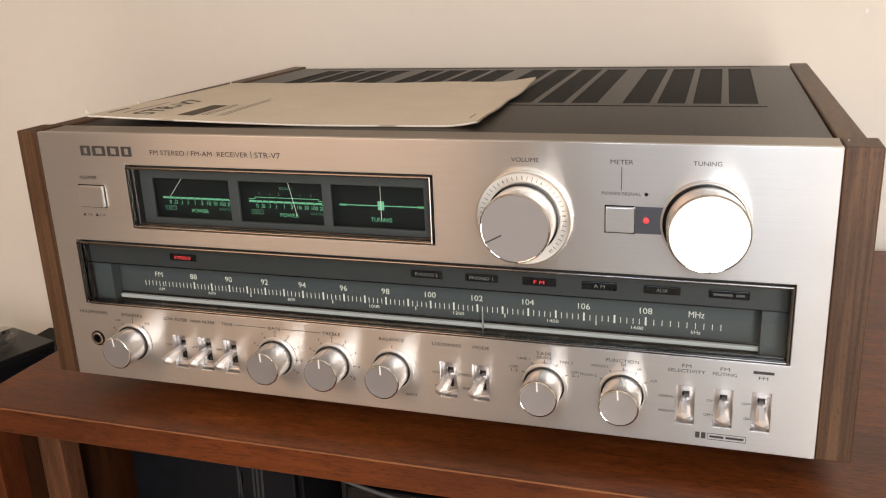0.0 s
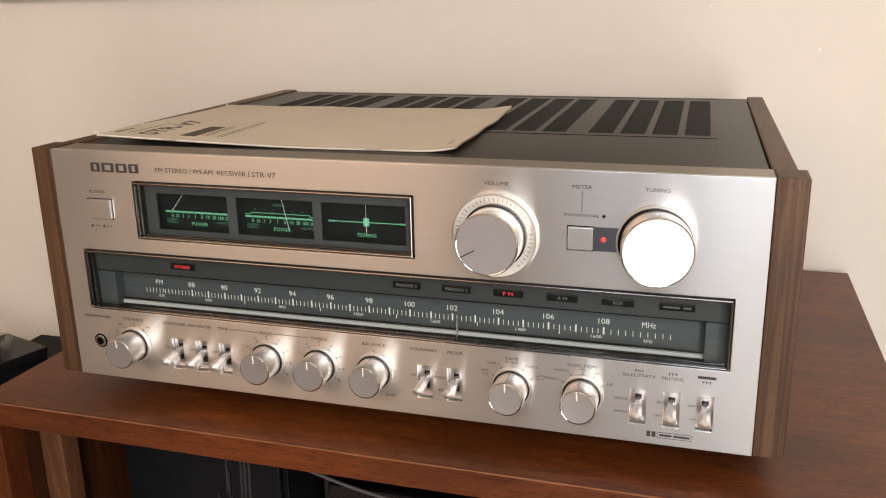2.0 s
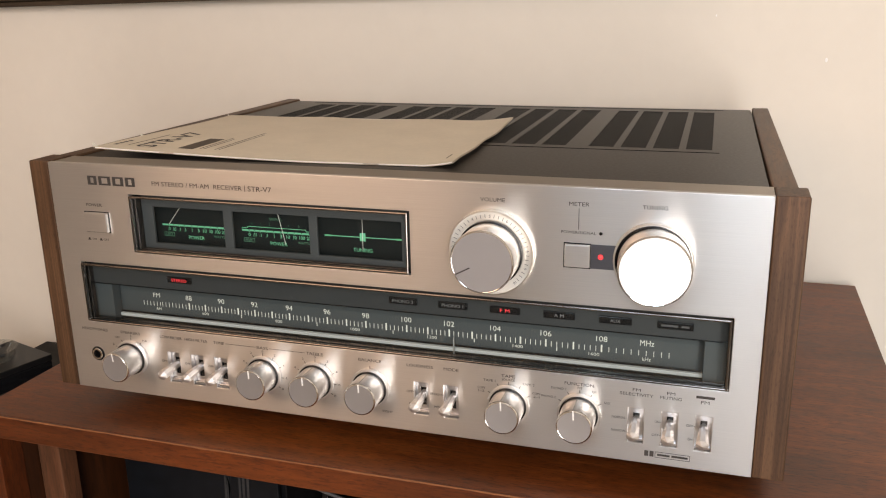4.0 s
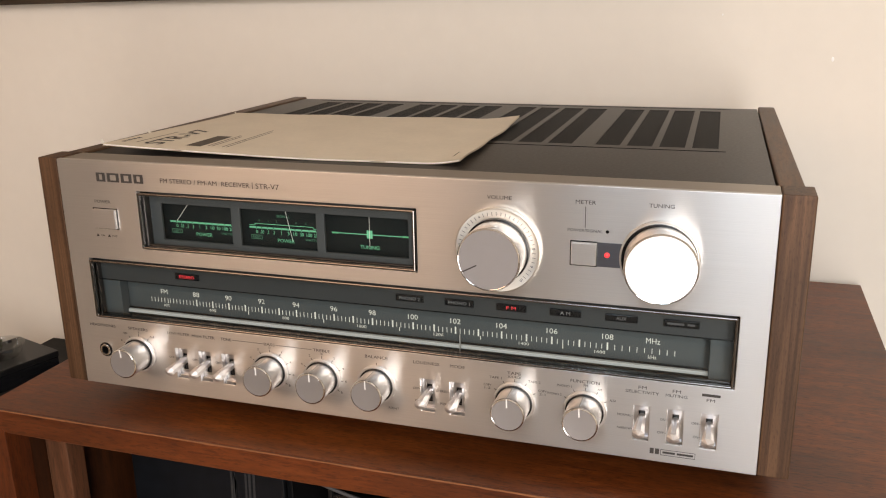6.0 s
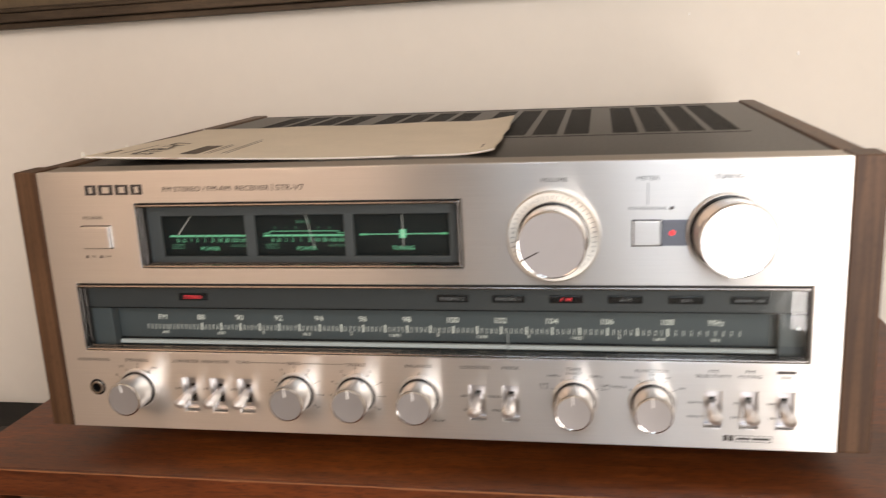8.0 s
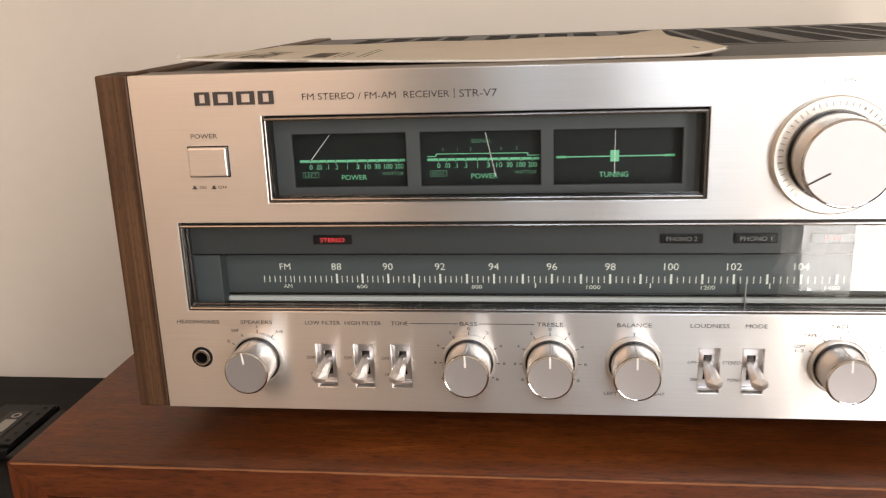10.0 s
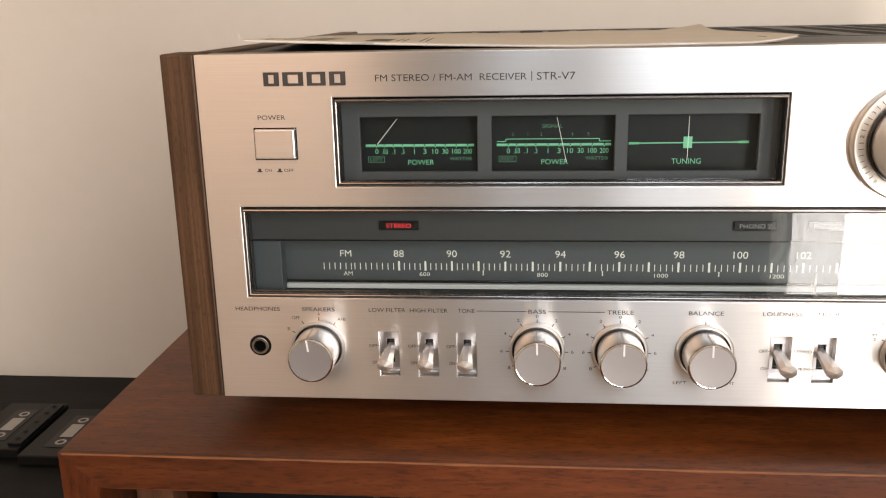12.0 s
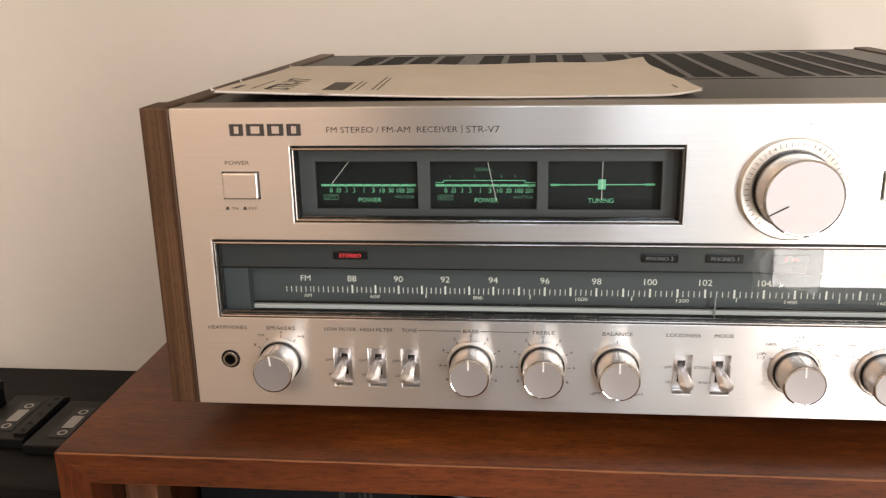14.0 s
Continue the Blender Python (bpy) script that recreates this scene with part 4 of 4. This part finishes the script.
# scale marks round the small knobs
for x, marks in ((0.0555, ((150, "B"), (122, "OFF"), (88, "A"), (55, "A+B"))),
                 (0.172, tuple((90 - 32 * k, str(abs(2 * k)) if abs(k) < 5 else "10") for k in range(-4, 5))),
                 (0.2148, tuple((90 - 32 * k, str(abs(2 * k)) if abs(k) < 5 else "10") for k in range(-4, 5))),
                 (0.2581, ((90, ""),)),
                 (0.3600, ((152, "COPY\n1-2"), (120, "TAPE 1"), (90, ""), (60, "TAPE 2"), (28, "COPY\n2-1"))),
                 (0.4085, ((150, "PHONO 2"), (120, "PHONO 1"), (90, "FM"), (60, "AM"), (30, "AUX")))):
    for ang, word in marks:
        a = radians(ang)
        c, s = math.cos(a), math.sin(a)
        stroke("scale_mark", (x + 0.0146 * c, KZ + 0.0146 * s), (x + 0.0164 * c, KZ + 0.0164 * s), 0.0004, panel, "ink")
        if word:
            n = max(len(w) for w in word.split("\n"))
            w = 0.00142 * n
            big = w / 2 if n > 2 else 0
            side = 1 if c > 0.3 else -1 if c < -0.3 else 0
            lines = word.split("\n")
            for j, part_word in enumerate(lines):
                lettering(part_word, x + 0.0186 * c + side * big, KZ + 0.0182 * s - 0.0024 * (j - (len(lines) - 1) / 2) + (0.0004 if side else -0.0001), panel, "ink",
                          0.00142 * len(part_word), 0.0017)

# ---- switches ----
for name, x in SWITCHES:
    z0, z1, h = SLOT_Z0, SLOT_Z1, SLOT_W / 2
    sw = part("switch", plate(x - h - 0.001, x + h + 0.001, z0 - 0.001, z1 + 0.001, 0.0046, 0.0058, [(x - 0.0021, x + 0.0021, z0 + 0.0055, z1 - 0.0055)], 0.0002), "switch_plate", receiver, "bright slide switch")
    part("slit", box(x - 0.003, x + 0.003, 0.0064, 0.0070, z0 + 0.004, z1 - 0.004), "gloss_black", sw)
    part("step", box(x - h + 0.0003, x + h - 0.0003, 0.0020, 0.0045, z0 + 0.0006, z0 + 0.0022, 0.0003), "switch_plate", sw)
    lz = z0 + 0.0140
    bm = bmesh.new()
    # an eight-sided rod that thickens a little and ends in a faceted point
    prof = ((0.0064, 0.0024, 0.0030), (0.0, 0.0028, 0.0032), (-0.0142, 0.0039, 0.0038), (-0.0166, 0.0041, 0.0034))
    rings = []
    for y, rx, rz in prof:
        ring = []
        for i in range(8):
            a = 2 * math.pi * (i + 0.5) / 8
            ring.append(bm.verts.new((x + rx * 1.05 * math.cos(a), y, lz + rz * math.sin(a) - (0.0012 if y < -0.01 else 0))))
        rings.append(ring)
    for a, b in zip(rings, rings[1:]):
        for i in range(8):
            j = (i + 1) % 8
            bm.faces.new((a[i], a[j], b[j], b[i]))
    bm.faces.new(rings[0])
    tip = bm.verts.new((x, -0.0192, lz - 0.0006))
    r = rings[-1]
    for i in range(8):
        bm.faces.new((r[i], r[(i + 1) % 8], tip))
    part("lever", bm, "lever", sw, "satin silver lever with faceted tip", 18)

# ---- buttons, jack and lamp ----
btn = part("power_button", box(0.0291, 0.0497, -0.0028, 0.003, 0.1522, 0.1671, 0.0007), "silver", receiver, "square silver power button")
part("button_gap", plate(0.0284, 0.0504, 0.1515, 0.1678, -0.00035, 0.0, [(0.0290, 0.0498, 0.1521, 0.1672)]), "gloss_black", btn)
btn = part("meter_button", box(0.3965, 0.4125, -0.0022, 0.003, 0.1525, 0.1675, 0.0006), "silver", receiver, "square silver meter button")
part("button_gap", plate(0.3957, 0.4130, 0.1517, 0.1683, -0.00035, 0.0, [(0.3964, 0.4126, 0.1524, 0.1676)]), "gloss_black", btn)
pl = part("lamp_plate", box(0.4131, 0.4300, -0.0003, 0.0, 0.1520, 0.1680), "smoked", receiver, "dark smoked plate with red lamp")
o = part("red_lamp", lathe([(0, -0.0014), (0.0012, -0.0011), (0.0017, -0.0004), (0.0017, 0)], 20), "red", pl, "glowing red lamp", 60)
o.location = (0.4193, -0.0003, 0.1600)
o = part("lamp_dot", lathe([(0, -0.0004), (0.0010, -0.0004), (0.0011, 0)], 20), "gloss_black", receiver)
o.location = (0.4190, 0, 0.1752)
o = part("headphone_jack", lathe([(0.0028, 0.004), (0.0028, -0.0008), (0.0046, -0.0010), (0.0050, -0.0004), (0.0058, -0.0004), (0.0060, 0)], 40), "gloss_black", receiver, "headphone socket with bright ring", 40)
o.location = (0.0230, 0, 0.0500)
r_ = part("jack_ring", lathe([(0.0033, -0.0009), (0.0034, -0.0014), (0.0045, -0.0014), (0.0047, -0.0009)], 40), "chrome", o, "", 40)
# flat disc; the darkness inside the socket is painted on it
part("jack_hole_shade", lathe([(0, -0.0007), (0.0031, -0.0007)], 32), "recess_shade", o)

# ---- lettering on the front ----
for a, b in ((0.0352, 0.0432), (0.0450, 0.0555), (0.0573, 0.0668), (0.0686, 0.0768)):
    part("logo_shape", plate(a, b, 0.1885, 0.1953, -0.00035, -0.00025, [(a + 0.0026, b - 0.0026, 0.1898, 0.1940)]), "ink", panel)
lettering("FM STEREO / FM-AM  RECEIVER", 0.1288, 0.1918, panel, "ink", 0.0745, 0.0033)
flat("rule", 0.1682, 0.1686, 0.1896, 0.1942, panel)
lettering("STR-V7", 0.1801, 0.1918, panel, "ink", 0.0185, 0.0037)
lettering("POWER", 0.0380, 0.1729, panel, "ink", 0.0142, 0.0023)
lettering("ON", 0.0345, 0.1460, panel, "ink", 0.0036, 0.0016)
lettering("OFF", 0.0452, 0.1460, panel, "ink", 0.0050, 0.0016)
for x in (0.0300, 0.0405):
    flat("mark", x - 0.0013, x + 0.0013, 0.1451, 0.1457, panel)
    flat("mark", x - 0.0007, x + 0.0007, 0.1457, 0.1469, panel)
lettering("VOLUME", 0.3490, 0.1935, panel, "ink", 0.0165, 0.0025)
lettering("METER", 0.4050, 0.1936, panel, "ink", 0.0128, 0.0025)
flat("rule", 0.4048, 0.4052, 0.1772, 0.1908, panel)
lettering("POWER/SIGNAL", 0.4050, 0.1752, panel, "ink", 0.0222, 0.0019)
lettering("TUNING", 0.4515, 0.1938, panel, "ink", 0.0152, 0.0025)
for word, x, w in (("HEADPHONES", 0.0230, 0.0242), ("SPEAKERS", 0.0560, 0.0178), ("LOW FILTER", 0.0930, 0.0195), ("HIGH FILTER", 0.1152, 0.0200),
                   ("TONE", 0.1350, 0.0090), ("BASS", 0.1720, 0.0092), ("TREBLE", 0.2148, 0.0135), ("BALANCE", 0.2581, 0.0175),
                   ("LOUDNESS", 0.2960, 0.0195), ("MODE", 0.3190, 0.0108), ("TAPE", 0.3595, 0.0096), ("FUNCTION", 0.4080, 0.0195)):
    lettering(word, x, 0.0710, panel, "ink", w, 0.0022)
flat("rule", 0.1405, 0.1665, 0.0709, 0.0712, panel)
flat("rule", 0.1775, 0.2068, 0.0709, 0.0712, panel)
lettering("SOURCE", 0.3597, 0.0683, panel, "ink", 0.0092, 0.0016)
for x, a, b, w in ((0.4455, "FM", "SELECTIVITY", 0.0215), (0.4672, "FM", "MUTING", 0.0136)):
    lettering(a, x, 0.0718, panel, "ink", 0.0052, 0.0021)
    lettering(b, x, 0.0685, panel, "ink", w, 0.0021)
flat("bar", 0.4828, 0.4942, 0.0708, 0.0726, panel)
lettering("FM", 0.4885, 0.0682, panel, "ink", 0.0052, 0.0021)
for x, a, b in ((0.0935, "OFF", "ON"), (0.1145, "OFF", "ON"), (0.135, "OFF", "ON"), (0.2965, "OFF", "ON"), (0.3185, "STEREO", "MONO"),
                (0.4455, "NORMAL", "NARROW"), (0.4672, "ON", "OFF"), (0.4885, "OFF", "ON")):
    for word, z in ((a, 0.0508), (b, 0.0412)):
        w = 0.00150 * len(word)
        lettering(word, x - SLOT_W / 2 - 0.0012 - w / 2, z, panel, "ink", w, 0.0017)
        flat("mark", x - SLOT_W / 2 - 0.0009, x - SLOT_W / 2 - 0.0001, z - 0.0001, z + 0.0001, panel)
lettering("LEFT", 0.2465, 0.0325, panel, "ink", 0.0068, 0.0017)
lettering("RIGHT", 0.2705, 0.0325, panel, "ink", 0.0080, 0.0017)
for x in (0.4522, 0.4556):
    flat("logo_shape", x, x + 0.0026, 0.0252, 0.0292, panel)
for z in (0.0250, 0.0290):
    flat("rule", 0.4592, 0.4812, z - 0.00015, z + 0.00015, panel)
for x in (0.4592, 0.4812):
    flat("rule", x - 0.00015, x + 0.00015, 0.0250, 0.0290, panel)
flat("bar", 0.4605, 0.4685, 0.0263, 0.0277, panel)
flat("bar", 0.4697, 0.4800, 0.0263, 0.0277, panel)


# ---- booklet on the receiver ----
def booklet():
    bw, bh = 0.2935, 0.222
    e = thing("booklet", (0.0140, 0.0365, 0.20305), "worn beige instruction booklet with curled corners on the receiver", "booklet")
    e.rotation_euler = (0, 0, radians(2.5))
    nx, ny = 48, 34

    def lift(u, v):
        z = 0.0001 + 0.0058 * max(0, 1 - u / 0.62) ** 1.3 * (1 - v) ** 1.1
        z += 0.0030 * max(0, (u - 0.91) / 0.09) ** 2 * (1 - v)
        z += 0.0034 * max(0, (u - 0.88) / 0.12) ** 1.5 * max(0, (v - 0.75) / 0.25) ** 1.5
        z += 0.0003 * (1 + math.sin(u * 19 + v * 7)) * v
        return max(0.0001, z)

    def sheet(z0, z1, inset, name, mat, label=""):
        bm = bmesh.new()
        rows = []
        for low in (0, 1):
            grid = []
            for i in range(nx + 1):
                col = []
                for k in range(ny + 1):
                    u, v = i / nx, k / ny
                    x = inset + u * (bw - 2 * inset)
                    y = v * (bh - inset)
                    x += 0.0007 * math.sin(v * 17 + 3) * (1 if i == nx else 0)
                    y -= 0.0075 * max(0, 1 - abs(u - 0.56) / 0.17) ** 0.6 * (1 if k == ny else 0) * (0.0 if inset else 1.0)
                    col.append(bm.verts.new((x, y, lift(u, v) + (z0 if low else z1))))
                grid.append(col)
            rows.append(grid)
        top, bot = rows
        for i in range(nx):
            for k in range(ny):
                bm.faces.new((top[i][k], top[i + 1][k], top[i + 1][k + 1], top[i][k + 1]))
                bm.faces.new((bot[i][k], bot[i][k + 1], bot[i + 1][k + 1], bot[i + 1][k]))
        for i in range(nx):
            bm.faces.new((top[i][0], bot[i][0], bot[i + 1][0], top[i + 1][0]))
            bm.faces.new((top[i][ny], top[i + 1][ny], bot[i + 1][ny], bot[i][ny]))
        for k in range(ny):
            bm.faces.new((top[0][k], top[0][k + 1], bot[0][k + 1], bot[0][k]))
            bm.faces.new((top[nx][k], bot[nx][k], bot[nx][k + 1], top[nx][k + 1]))
        return part(name, bm, mat, e, label, 40)

    sheet(0.0, 0.0002, 0.0, "back_cover", "paper")
    sheet(0.0003, 0.0011, 0.0012, "page_block", "pages", "yellowed pages")
    cover = sheet(0.0012, 0.0014, 0.0, "front_cover", "paper", "stained beige cover")

    def print_on(bm, x, y, name, mat):
        """Print that reads away from the front, its tops towards -x."""
        for v in bm.verts:
            px, py = x - v.co.z, y + v.co.x
            v.co = Vector((px, py, lift(px / bw, py / bh) + 0.00152))
        part(name, bm, mat, cover)

    def bar(length, high):
        bm = bmesh.new()
        n = 12
        top = [bm.verts.new((-length / 2 + length * i / n, 0, high / 2)) for i in range(n + 1)]
        bot = [bm.verts.new((-length / 2 + length * i / n, 0, -high / 2)) for i in range(n + 1)]
        for i in range(n):
            bm.faces.new((top[i], top[i + 1], bot[i + 1], bot[i]))
        return bm

    for i in range(4):
        print_on(bar(0.0048, 0.0036), 0.0085, 0.018 + 0.0066 * i, "logo_shape", "paper_ink")
    print_on(bar(0.062, 0.0013), 0.0195, 0.048, "print_bar", "paper_band")
    print_on(text_bm("STR-V7", 0.084, 0.0165, 0.02), 0.035, 0.056, "title", "paper_ink")
    print_on(bar(0.052, 0.0135), 0.070, 0.044, "print_bar", "paper_band")
    for x, l in ((0.081, 0.055), (0.0845, 0.05), (0.094, 0.09), (0.0975, 0.08)):
        print_on(bar(l, 0.0011), x, 0.022 + l / 2, "print_bar", "paper_band")
    print_on(bar(0.018, 0.0011), 0.283, 0.030, "print_bar", "paper_band")
    for v0, size in ((0.012, 0.0075), (0.30, 0.0050), (0.985, 0.0045)):
        bm = bmesh.new()
        n = 5
        strip = []
        for i in range(n + 1):
            a = i / n * 1.9
            px, pz = -size * 0.55 * math.sin(a) * 0.5, size * 0.55 * (1 - math.cos(a)) * 0.6
            w = size * (1 - 0.75 * i / n)
            y = v0 * bh
            z = lift(0, v0) + 0.0011 + pz
            strip.append((bm.verts.new((px, y - w * 0.4, z)), bm.verts.new((px, y + w * 0.6, z))))
        for a, b in zip(strip, strip[1:]):
            bm.faces.new((a[0], a[1], b[1], b[0]))
        part("dog_ear", bm, "pages", e, "white curled corner")
    for x in (0.065, 0.232):
        u = x / bw
        bm = box(x - 0.006, x + 0.006, -0.0005, 0.0003, lift(u, 0) + 0.0003, lift(u, 0) + 0.0011)
        part("staple", bm, "staple", e)


booklet()
